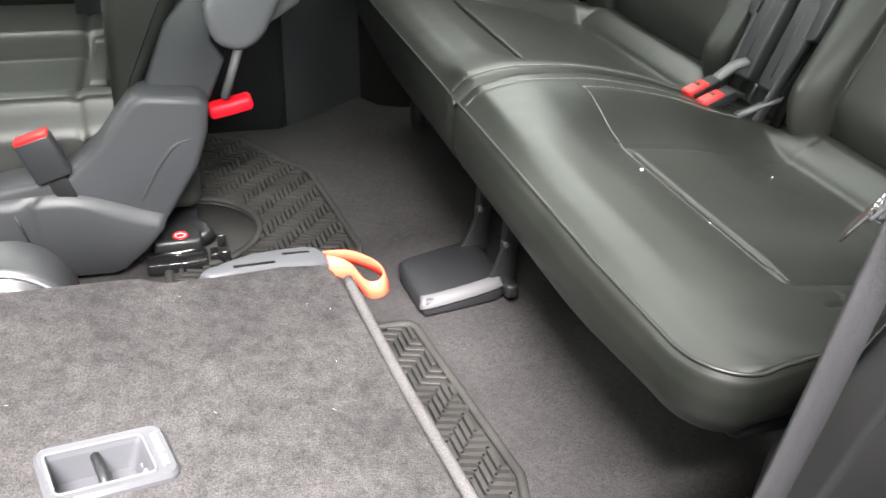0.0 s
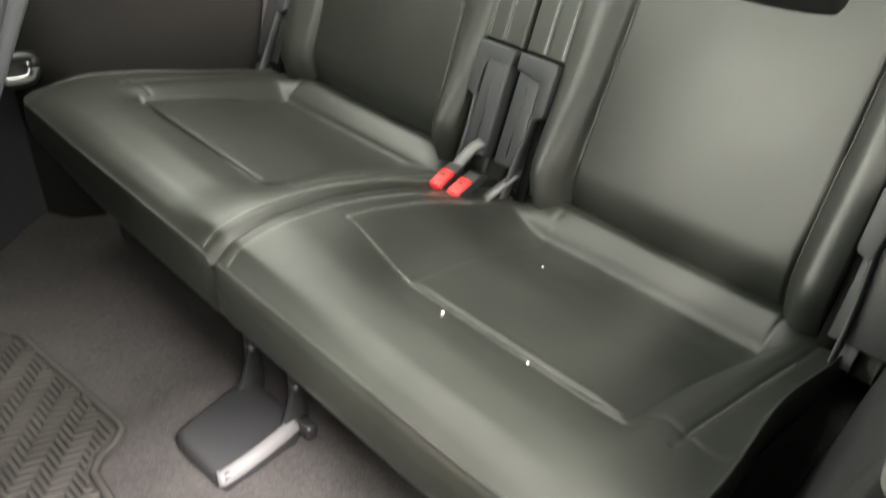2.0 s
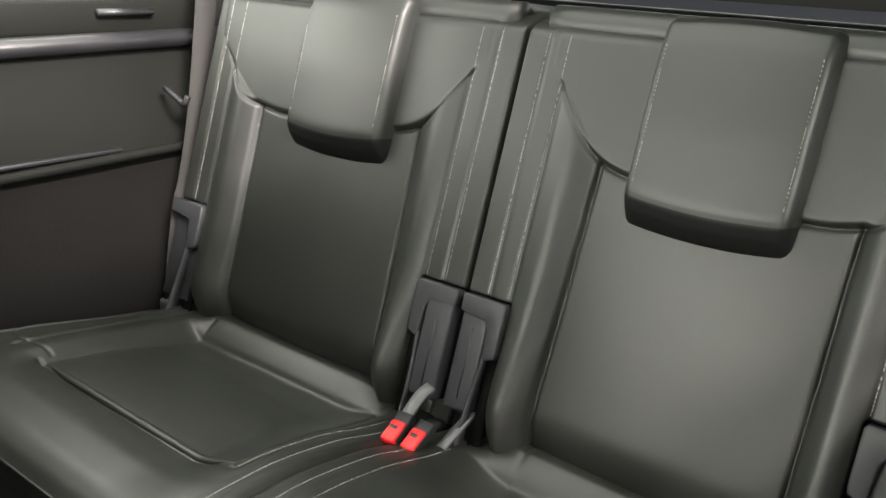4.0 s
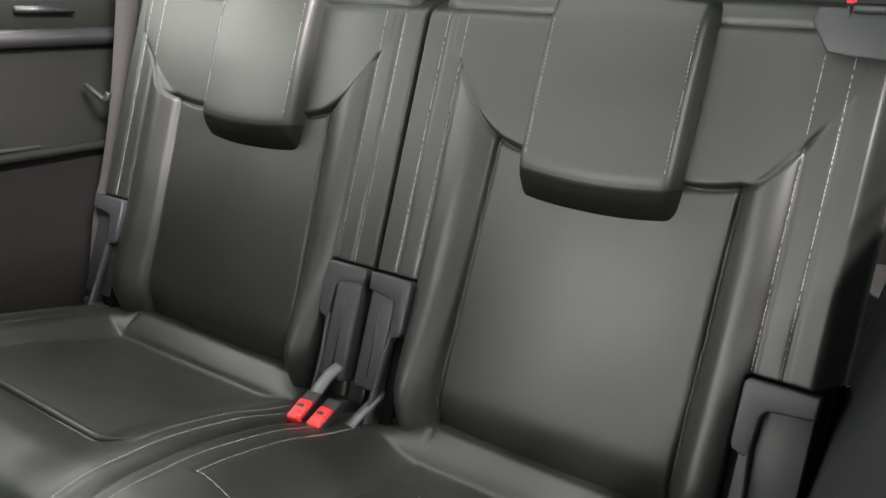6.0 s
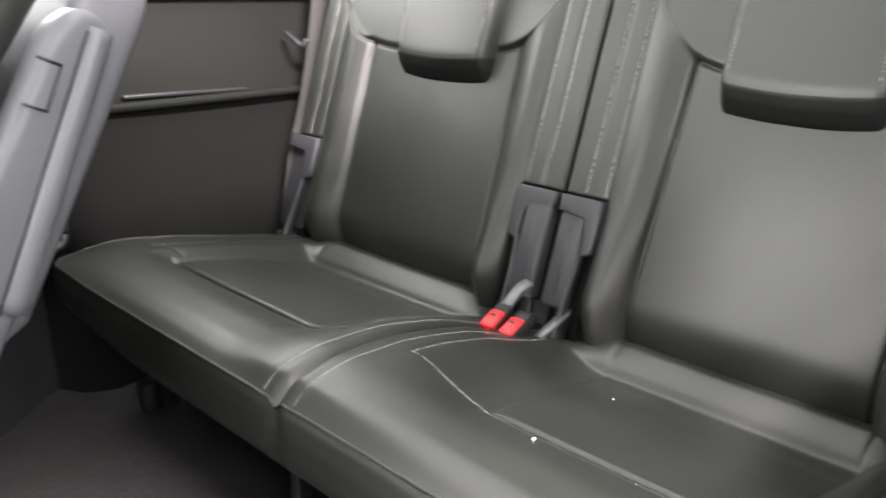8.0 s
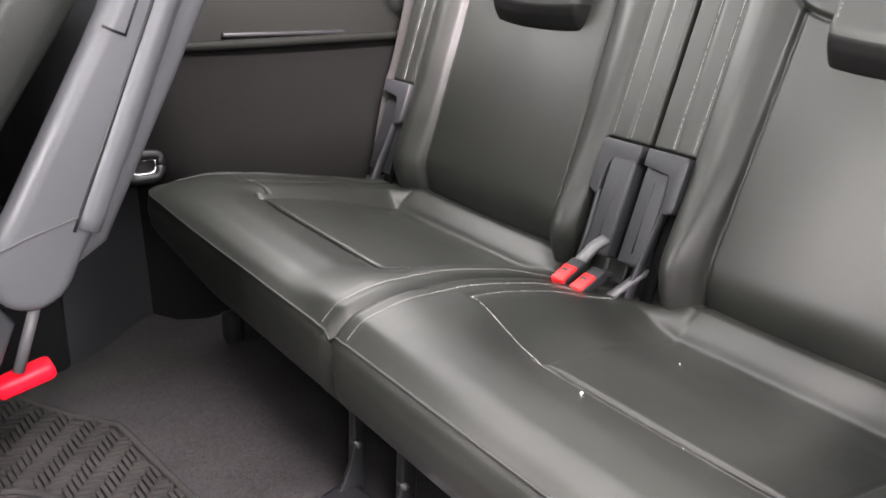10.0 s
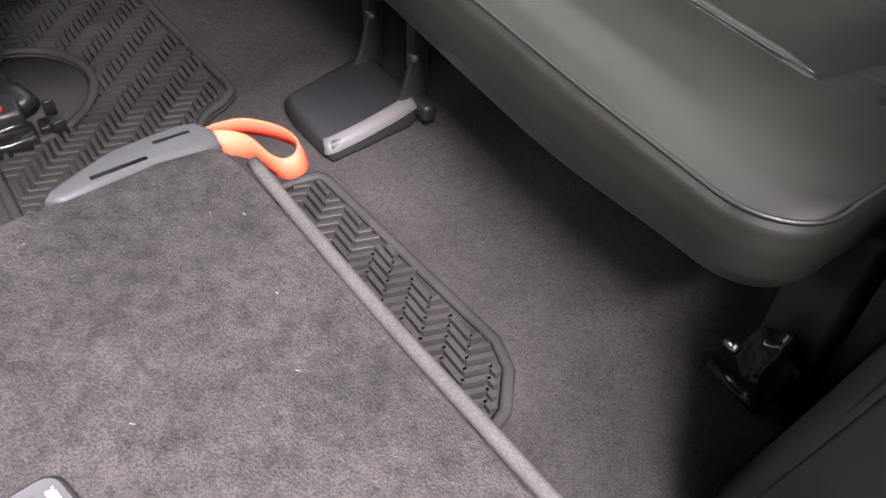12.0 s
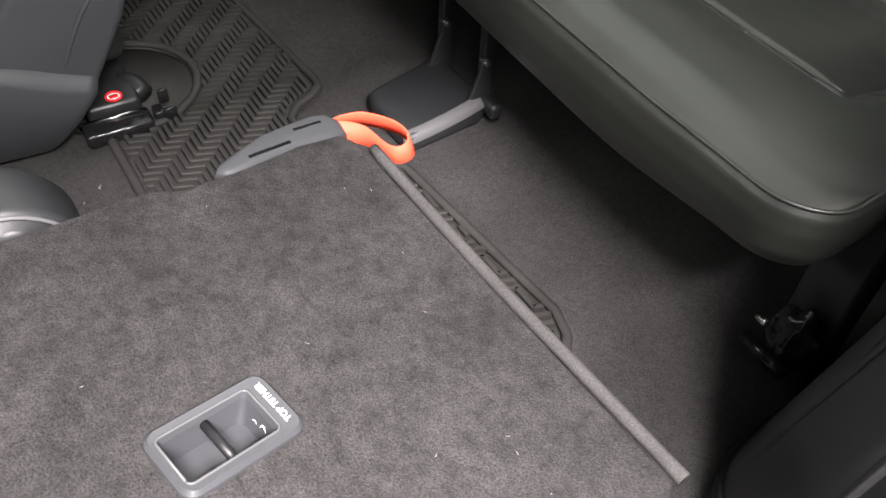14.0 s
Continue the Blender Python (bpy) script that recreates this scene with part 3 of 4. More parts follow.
def build_back(seat, sx):
    far = sx < 0

    def place(p):
        return Vector((spread(p[0], sx) * (1.0 if sx > 0 else 1.015), p[1], p[2]))

    def f(u, v):
        return place(back_point(0.672 * u, 0.25 + 0.665 * v))
    bm = sheet(300, 270, f)
    part("backrest", bm, LEATHER, seat, "black leather backrest with sewn panels and a plain centre insert")

    def rear(u, v):
        z = 0.25 + 0.665 * v
        return place((0.662 * u, back_y(z) + 0.06 + 0.05 * math.sin(math.pi * u) ** 0.3, z))
    part("rear_shell", sheet(12, 8, rear), PLASTIC_DARK, seat)
    top = [place((0.03 + 0.6 * k / 20, back_y(0.91) + 0.03, 0.893)) for k in range(21)]
    part("top_roll", tube(top, 0.028, 10), LEATHER, seat)
    if sx > 0:
        # folding handle on the outer top corner
        tip = [(0.556, 0.897), (0.560, 0.914), (0.662, 0.914), (0.662, 0.858), (0.600, 0.861), (0.578, 0.864)]
        bm = prism([(x, z) for x, z in tip], "y", 0.0, 0.075, 0.003, 2)
        for v in bm.verts:
            v.co.y += 0.655 + LEAN * (v.co.z - 0.86)
        hd = part("folding_handle", bm, COVER, seat, "charcoal plastic folding handle on the top corner")
        part("handle_joint", box(0.5905, 0.5935, 0.668, 0.75, 0.893, 0.9155), PLASTIC_DARK, hd)
        part("handle_lever", box(0.596, 0.66, 0.664, 0.735, 0.908, 0.917, 0.003), COVER, hd)
        part("lock_marker", box(0.580, 0.589, 0.715, 0.727, 0.910, 0.928, 0.003), LEVER, hd, "small red lock marker")
    lines = []
    for g, z0, z1 in ((0.0405, 0.5, 0.88), (0.0765, 0.5, 0.88), (0.5745, 0.5, 0.88), (0.6075, 0.5, 0.88)):
        lines.append([place(back_point(g, z0 + (z1 - z0) * k / 40, 0.0008)) for k in range(41)])
    for line in lines:
        part("seam_stitching", stitches([line], (0, -1, 0.3)), THREAD, seat, "pale grey stitching")
    # headrest: a pad with a chamfered foot, rounded towards its ends
    prof = [(0.036, -0.144), (0.022, -0.148), (0.008, -0.146), (-0.010, -0.134), (-0.025, -0.120), (-0.034, -0.106), (-0.037, -0.094), (-0.037, -0.04), (-0.038, 0.0), (-0.037, 0.05), (-0.034, 0.105), (-0.026, 0.13), (-0.010, 0.142), (0.015, 0.142), (0.034, 0.125)]

    def pad(u, v):
        x = -1 + 2 * u
        k = v * (len(prof) - 1)
        a = min(int(k), len(prof) - 2)
        y, z = (prof[a][q] + (prof[a + 1][q] - prof[a][q]) * (k - a) for q in (0, 1))
        e = max(0, (abs(x) - 0.86) / 0.14)
        s = math.sqrt(max(0, 1 - e * e))
        y = 0.036 + (y - 0.036) * (0.25 + 0.75 * s)
        z *= 0.90 + 0.10 * s
        return (0.117 * x, y - 0.006 * (1 - x * x) * (1 if y < 0 else 0), z - 0.010 * (1 - x * x) * (1 if z < 0 else -0.5))
    cut = 5.3 / 14
    head = sheet(48, 40, lambda u, v: pad(u, cut + (1 - cut) * v))
    for side in (0.0, 1.0):
        head.faces.new([head.verts.new(pad(side, k / 28)) for k in range(29)])
    # Foot of the pad: its shade is painted in with the darker leather.
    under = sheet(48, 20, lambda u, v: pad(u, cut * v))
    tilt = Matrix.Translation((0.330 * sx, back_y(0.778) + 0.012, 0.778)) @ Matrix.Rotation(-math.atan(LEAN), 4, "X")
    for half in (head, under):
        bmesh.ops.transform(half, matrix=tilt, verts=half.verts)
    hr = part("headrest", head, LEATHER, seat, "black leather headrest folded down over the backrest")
    part("underside", under, LEATHER_SHADED, hr, "underside in near-black leather, its shade put into the colour")
    hl = [[tilt @ Vector((s, -0.0400, -0.085 + 0.185 * k / 30)) for k in range(31)] for s in (-0.098, 0.0985)]
    for line in hl:
        part("seam_stitching", stitches([line], (0, -1, 0.3)), THREAD, hr)
    # hinge covers at the foot of the backrest
    flat_to_back = Matrix.Translation((0, back_y(0.39), 0.39)) @ Matrix.Rotation(-math.atan(LEAN), 4, "X")

    def laid(bm):
        """From the backrest's plane (x, out, height - 0.39) into the place of this seat."""
        bmesh.ops.transform(bm, matrix=flat_to_back, verts=bm.verts)
        for v in bm.verts:
            v.co.x = place(v.co).x
        return bm

    for a, b, inner in ((0.006, 0.083, 1), (0.572, 0.655, -1)):
        def across(k):
            """From 0 at the free side to 1 at the leg's outer edge."""
            return a + (b - a) * k if inner > 0 else b - (b - a) * k
        legged = [(across(0.0), 0.107), (across(0.0), 0.080), (across(0.62), 0.074), (across(0.68), 0.066), (across(0.72), 0.022), (across(0.78), 0.016), (across(0.97), 0.022), (across(1.0), 0.030), (across(1.0), 0.101), (across(0.95), 0.107)]
        hc = part("hinge_cover", laid(prism(legged, "y", -0.013, 0.012, 0.003, 3)), COVER, seat, "charcoal plastic hinge cover")
        x0, x1 = sorted((across(0.02), across(0.66)))
        if inner > 0:
            part("cover_block", laid(box(x0, x1, -0.013 if far else -0.006, 0.03, -0.075, 0.088, 0.006, 3)), COVER, hc, "rounded raised block below the cover")
            mid = (x0 + x1) / 2
            part("block_groove", laid(box(mid - 0.0012, mid + 0.0012, -0.0136 if far else -0.0066, 0.0, -0.055, 0.058)), PLASTIC_DARK, hc)
        else:
            part("cover_panel", laid(box(x0 - 0.02, x1, 0.004, 0.012, -0.09, 0.085, 0.002)), BRACKET, hc, "black recessed panel")
        x0, x1 = sorted((across(0.76), across(1.0)))
        # Black sheet where there is only a gap; its shade is in the colour.
        part("hinge_slot", laid(box(x0, x1, 0.006, 0.012, -0.13, 0.03)), GAP_SHADE, hc, "black sheet painting the shade in the gap beside the hinge arm")
        curve = [place((across(k), back_y(z) - d, z)) for k, z, d in ((0.74, 0.414, 0.002), (0.72, 0.395, 0.003), (0.69, 0.37, 0.004), (0.66, 0.335, 0.007), (0.65, 0.30, 0.011), (0.65, 0.275, 0.014))]
        curve = smooth_path(curve, 4)
        part("hinge_arm", ribbon(curve, [(0, 1, 0.3)] * len(curve), 0.020, 0.004), COVER, hc, "thin curved charcoal hinge arm")
        if sx > 0:
            foot = [place((across(0.62), 0.525 - 0.026 * k, 0.315 - 0.008 * k)) for k in range(4)] if inner > 0 else [place((across(0.52), 0.56 - 0.02 * k, 0.365 - 0.03 * k)) for k in range(4)]
            part("hinge_foot", ribbon(foot, [(1, 0, 0.25)] * 4, 0.018, 0.006), PLASTIC_GREY, hc, "pale grey hinge foot")


def rear_seat(sx, label):
    seat = thing("rear_seat", (0.33 * sx, 0.3, 0.2), label, "car seat", "seats of the rear bench")
    build_cushion(seat, sx)
    build_back(seat, sx)
    return seat


def buckle(x, y, z, yaw, stalk):
    b = thing("seat_belt_buckle", (x, y, z), "black seat belt buckle with a red button", "seat belt buckle", "buckles of the rear bench")
    m = Matrix.Translation((x, y, z)) @ Matrix.Rotation(radians(yaw), 4, "Z") @ Matrix.Rotation(radians(22), 4, "X")
    part("housing", box(-0.0135, 0.0135, -0.022, 0.032, -0.011, 0.007, 0.003, 2, None, m), PLASTIC_DARK, b)
    part("button", box(-0.0122, 0.0122, -0.0265, 0.012, -0.003, 0.0105, 0.004, 3, None, m), RED, b, "bright red release button")
    part("button_slot", box(-0.008, 0.004, -0.005, 0.001, 0.0098, 0.0112, 0.0005, 1, None, m), PLASTIC_DARK, b)
    s = [m @ Vector(p) for p in ((0, 0.022, 0.0), (0.002, 0.045, 0.006), (0.006, 0.066, 0.012), (0.012, 0.085, 0.012))]
    if stalk is PLASTIC_DARK:
        s = [m @ Vector(p) for p in ((0, 0.022, -0.002), (0, 0.03, -0.004), (0, 0.038, -0.008), (0, 0.046, -0.014))]
    part("stalk", ribbon(smooth_path(s, 4), [m.to_3x3() @ Vector((1, 0, 0))] * 13, 0.019, 0.008), stalk, b, "plastic stalk")


def bracket():
    b = thing("floor_bracket", (0.0, 0.0, 0.0), "black plastic bracket cover on the carpet under the bench", "seat bracket")
    pts = [(-0.055, -0.045), (-0.045, -0.065), (-0.02, -0.068), (0.055, -0.062), (0.078, -0.055), (0.072, 0.0), (0.062, 0.07), (0.05, 0.09), (-0.07, 0.085), (-0.085, 0.06)]
    part("cover", prism(pts, "z", 0.0, 0.034, 0.010, 3), BRACKET, b)
    rim = [(0.066, -0.060, 0.024), (0.072, -0.05, 0.028), (0.068, 0.0, 0.032), (0.06, 0.05, 0.036), (0.056, 0.075, 0.04)]
    lp = smooth_path(rim, 5)
    part("lip", ribbon(lp, [(0.75, -0.15, -0.65)] * len(lp), 0.022, 0.005), PLASTIC_GREY, b, "pale grey plastic lip")
    for x in (-0.066, 0.05):
        part("post", prism([(0.036, 0.02), (0.095, 0.02), (0.088, 0.10), (0.080, 0.112), (0.074, 0.104), (0.066, 0.07), (0.055, 0.04)], "x", x - 0.004, x + 0.004, 0.0015), BRACKET, b)
        part("bolt", tube([(x - 0.009, 0.078, 0.104), (x + 0.009, 0.078, 0.104)], 0.0045, 8), PLASTIC_GREY, b)
    for x in (-0.075, 0.045):
        part("strut", box(x - 0.008, x + 0.008, 0.075, 0.10, 0.02, 0.26, 0.003), PLASTIC_DARK, b)
    part("latch", box(0.045, 0.085, 0.075, 0.095, 0.02, 0.045, 0.006), PLASTIC_DARK, b)


def seat_foot(x, y, z, label):
    f = thing("floor_latch", (x, y, 0), label, "floor latch", "outer latches of the bench")
    part("bracket", box(x - 0.02, x + 0.045, y + 0.01, y + 0.05, 0.0, 0.24, 0.008), PLASTIC_DARK, f)
    if x < 0:
        part("claw", box(x - 0.01, x + 0.03, y - 0.02, y + 0.01, 0.0, 0.06, 0.008), PLASTIC_DARK, f)
        return
    claw = bmesh.new()
    bmesh.ops.create_icosphere(claw, subdivisions=4, radius=1.0)
    for v in claw.verts:
        k = 1 + 0.30 * noise.noise(v.co * 1.6 + Vector((x, 0, 0))) + 0.16 * noise.noise(v.co * 4.5)
        v.co = Vector((x + 0.016 + 0.027 * v.co.x * k, y - 0.012 + 0.024 * v.co.y * k, 0.062 + 0.050 * v.co.z * k))
    part("claw", claw, GLOSS, f, "glossy black greased latch claw")
    part("roller", tube([(x - 0.022, y - 0.036, 0.042), (x + 0.04, y - 0.040, 0.048)], 0.009, 12), GLOSS, f)
    part("pin", tube([(x - 0.014, y - 0.044, 0.092), (x + 0.0, y - 0.046, 0.094)], 0.005, 8), CHROME, f)


def crumb(x, y, r):
    bm = bmesh.new()
    bmesh.ops.create_icosphere(bm, subdivisions=1, radius=r)
    for v in bm.verts:
        v.co = v.co * (1 + 0.3 * noise.noise(v.co * 900)) + Vector((x, y, cushion_z(x, y) + r * 0.6))
    tagged(part("crumb", bm, WHITE), "tiny white crumb on the leather cushion", "crumb", "crumbs on the bench")


# ---- second row ----
def panel_z(y):
    return 0.262 - 0.19 * (y + 0.23)


def folded_seat():
    s = thing("folded_seat", (0.55, -0.6, 0.0), "second-row seat folded flat, its back covered in grey felt", "car seat", "seats of the second row")
    outline = [(0.335, -0.232), (0.730, -0.193), (0.744, -0.212), (0.75, -0.5), (0.75, -1.05), (0.40, -1.05), (0.385, -0.75), (0.360, -0.545), (0.336, -0.455), (0.331, -0.432), (0.335, -0.418), (0.338, -0.404), (0.330, -0.385), (0.325, -0.36), (0.310, -0.315), (0.293, -0.27), (0.292, -0.25), (0.303, -0.24)]
    mid = Vector((0.5835, -0.4575, panel_z(-0.4575)))
    yaw = math.atan2(-0.503 + 0.422, 0.577 - 0.554)
    m = Matrix.Translation(mid) @ Matrix.Rotation(math.atan(-0.19), 4, "X") @ Matrix.Rotation(yaw, 4, "Z")
    cen = Vector((0.55, -0.65))
    bm = bmesh.new()
    fine = []
    for k, p in enumerate(outline):
        q = outline[(k + 1) % len(outline)]
        n = max(1, int(math.hypot(q[0] - p[0], q[1] - p[1]) / 0.04))
        fine += [(p[0] + (q[0] - p[0]) * t / n, p[1] + (q[1] - p[1]) * t / n) for t in range(n)]
    hoop = []
    for inset, h in ((0.0, -0.05), (0.0, -0.008), (0.002, -0.003), (0.007, 0.0)):
        ring_v = []
        for x, y in fine:
            d = (cen - Vector((x, y))).normalized() * inset
            ring_v.append(bm.verts.new((x + d.x, y + d.y, h)))
        hoop.append(ring_v)
    for a, c in zip(hoop, hoop[1:]):
        for k in range(len(a)):
            bm.faces.new((a[k], a[(k + 1) % len(a)], c[(k + 1) % len(a)], c[k]))
    gap = []
    for hx, hy in ((1, 1), (-1, 1), (-1, -1), (1, -1)):
        w = m @ Vector((hx * 0.040, hy * 0.024, 0))
        gap.append(bm.verts.new((w.x, w.y, 0)))
    es = [bm.edges.get((hoop[-1][k], hoop[-1][(k + 1) % len(fine)])) for k in range(len(fine))]
    es += [bm.edges.new((gap[k], gap[(k + 1) % 4])) for k in range(4)]
    bmesh.ops.triangle_fill(bm, use_beauty=True, use_dissolve=False, edges=es)
    for v in bm.verts:
        v.co.z += panel_z(v.co.y)
    part("back_panel", bm, FELT, s, "grey felt seat-back panel")
    rail = [(0.326, -0.229), (0.42, -0.222), (0.52, -0.213), (0.62, -0.201), (0.732, -0.188)]
    part("edge_rail", tube(smooth_path([(x, y, panel_z(y) + 0.001) for x, y in rail], 6), 0.0056, 10), RAIL, s, "matt grey edge rail")
    hp = [(0.322, -0.380), (0.311, -0.374), (0.296, -0.350), (0.282, -0.325), (0.271, -0.296), (0.262, -0.268), (0.262, -0.252), (0.275, -0.242), (0.296, -0.243), (0.30, -0.262), (0.306, -0.30), (0.318, -0.335), (0.326, -0.365)]
    bm = prism(hp, "z", -0.03, 0.010, 0.006, 3)
    for v in bm.verts:
        v.co.z += panel_z(v.co.y) - 0.006 - 0.004 * smooth01(-0.325, -0.372, v.co.y)
    grip = part("grip", bm, GRIP, s, "charcoal plastic release grip with two slots")
    for (x0, y0), (x1, y1) in (((0.313, -0.345), (0.300, -0.302)), ((0.283, -0.292), (0.276, -0.262))):
        # Slots laid on as black tubes, their inner shade put into the colour.
        part("grip_slot", tube([(x0, y0, panel_z(y0) + 0.0035), (x1, y1, panel_z(y1) + 0.0035)], 0.0022, 6, flat=0.5), GAP_SHADE, grip)
    # pull strap: a flat loop leaving the corner
    loop = [(0.268, -0.256, 0.258), (0.262, -0.236, 0.254), (0.268, -0.210, 0.253), (0.293, -0.186, 0.252), (0.316, -0.178, 0.250), (0.330, -0.184, 0.247), (0.331, -0.196, 0.244), (0.321, -0.206, 0.244), (0.289, -0.217, 0.246), (0.272, -0.236, 0.248), (0.272, -0.256, 0.25)]
    loop = [(0.268 + 0.92 * (x - 0.268), -0.245 + 0.92 * (y + 0.245), z) for x, y, z in loop]
    path = smooth_path(loop, 6)
    sd = [(0.35 * math.cos(0.06 * k), 0.45 - 0.75 * math.sin(0.052 * k), 0.8) for k in range(len(path))]
    part("pull_strap", ribbon(path, sd, 0.021, 0.0018), ORANGE, s, "bright orange webbing pull loop")
    # tether bezel
    bez = bmesh.new()

    def ring(pts_a, pts_b):
        a, b = [bez.verts.new(m @ Vector(p)) for p in pts_a], [bez.verts.new(m @ Vector(p)) for p in pts_b]
        for i in range(len(a)):
            bez.faces.new((a[i], a[(i + 1) % len(a)], b[(i + 1) % len(a)], b[i]))

    def rounded(hx, hy, r, z, cx=0.0):
        out = []
        for sx, sy, a0 in ((1, 1, 0), (-1, 1, 90), (-1, -1, 180), (1, -1, 270)):
            for k in range(5):
                a = radians(a0 + 22.5 * k)
                out.append((cx + sx * (hx - r) + r * math.cos(a), sy * (hy - r) + r * math.sin(a), z))
        return out
    loops = [rounded(0.0455, 0.0285, 0.010, -0.004), rounded(0.0450, 0.0280, 0.010, 0.003), rounded(0.0425, 0.0255, 0.008, 0.006), rounded(0.0335, 0.0195, 0.004, 0.005, 0.005), rounded(0.0320, 0.0180, 0.004, 0.0, 0.005), rounded(0.029, 0.0155, 0.006, -0.022, 0.005)]
    for a, b in zip(loops, loops[1:]):
        ring(a, b)
    bez.faces.new([bez.verts.new(m @ Vector(p)) for p in loops[-1]])
    bezel = part("tether_bezel", bez, BEZEL, s, "grey plastic tether anchor bezel")
    # Paler tube paints the highlight along the recess edge.
    part("edge_highlight", tube([m @ Vector(p) for p in rounded(0.0338, 0.0198, 0.004, 0.0052, 0.005) + rounded(0.0338, 0.0198, 0.004, 0.0052, 0.005)[:1]], 0.0011, 6), PLASTIC_GREY, bezel, "inner edge in paler plastic, its gloss highlight put into the colour")
    part("tether_bar", tube([m @ Vector((0.004, -0.018, -0.004)), m @ Vector((0.004, 0.018, -0.004))], 0.0035, 8), PLASTIC_DARK, bezel, "dark metal anchor bar")
    txt = bpy.data.curves.new("lettering", "FONT")
    txt.body, txt.size, txt.extrude, txt.align_x, txt.align_y = "TOP TETHER", 0.0062, 0.0003, "CENTER", "CENTER"
    txt.offset = 0.00018
    tob = new("lettering", txt)
    tob.matrix_world = m @ Matrix.Translation((-0.0365, 0.0, 0.0062)) @ Matrix.Rotation(radians(-90), 4, "Z")
    tob.parent = s
    tob.matrix_parent_inverse = Matrix.Translation(s.location).inverted()
    txt.materials.append(WHITE)
    mark = tube(smooth_path([m @ Vector((-0.0262, y, z)) for y, z in ((-0.009, -0.014), (-0.004, -0.010), (0.001, -0.012), (0.005, -0.007), (0.009, -0.012))], 5), 0.0008, 6)
    tube([m @ Vector((-0.0258, y, -0.0165)) for y in (-0.010, 0.010)], 0.0007, 6, mark)
    part("recess_symbol", mark, WHITE, bezel, "small plain white mark")
    # seat under the panel
    part("seat_base", box(0.38, 0.73, -1.0, -0.30, 0.02, 0.20, 0.03, 3), LEATHER_DARK, s)
    drum = tube([(0.262, -0.558, 0.266), (0.27, -0.558, 0.266), (0.285, -0.558, 0.266), (0.335, -0.558, 0.266), (0.343, -0.558, 0.266), (0.344, -0.558, 0.266), (0.332, -0.558, 0.266)], [0.03, 0.055, 0.063, 0.066, 0.064, 0.058, 0.056], 40)
    hinge = part("hinge_cover", drum, BRACKET, s, "round charcoal hinge cover")
    part("hinge_rim", tube([(0.344, -0.558 + 0.0612 * math.cos(a), 0.266 + 0.0612 * math.sin(a)) for a in [2 * math.pi * k / 40 for k in range(41)]], 0.002, 6), PLASTIC_GREY, hinge, "thin pale grey rim")
    part("hinge_boss", tube([(0.33, -0.545, 0.292), (0.342, -0.545, 0.292), (0.347, -0.545, 0.292)], [0.022, 0.022, 0.014], 24), BRACKET, hinge)


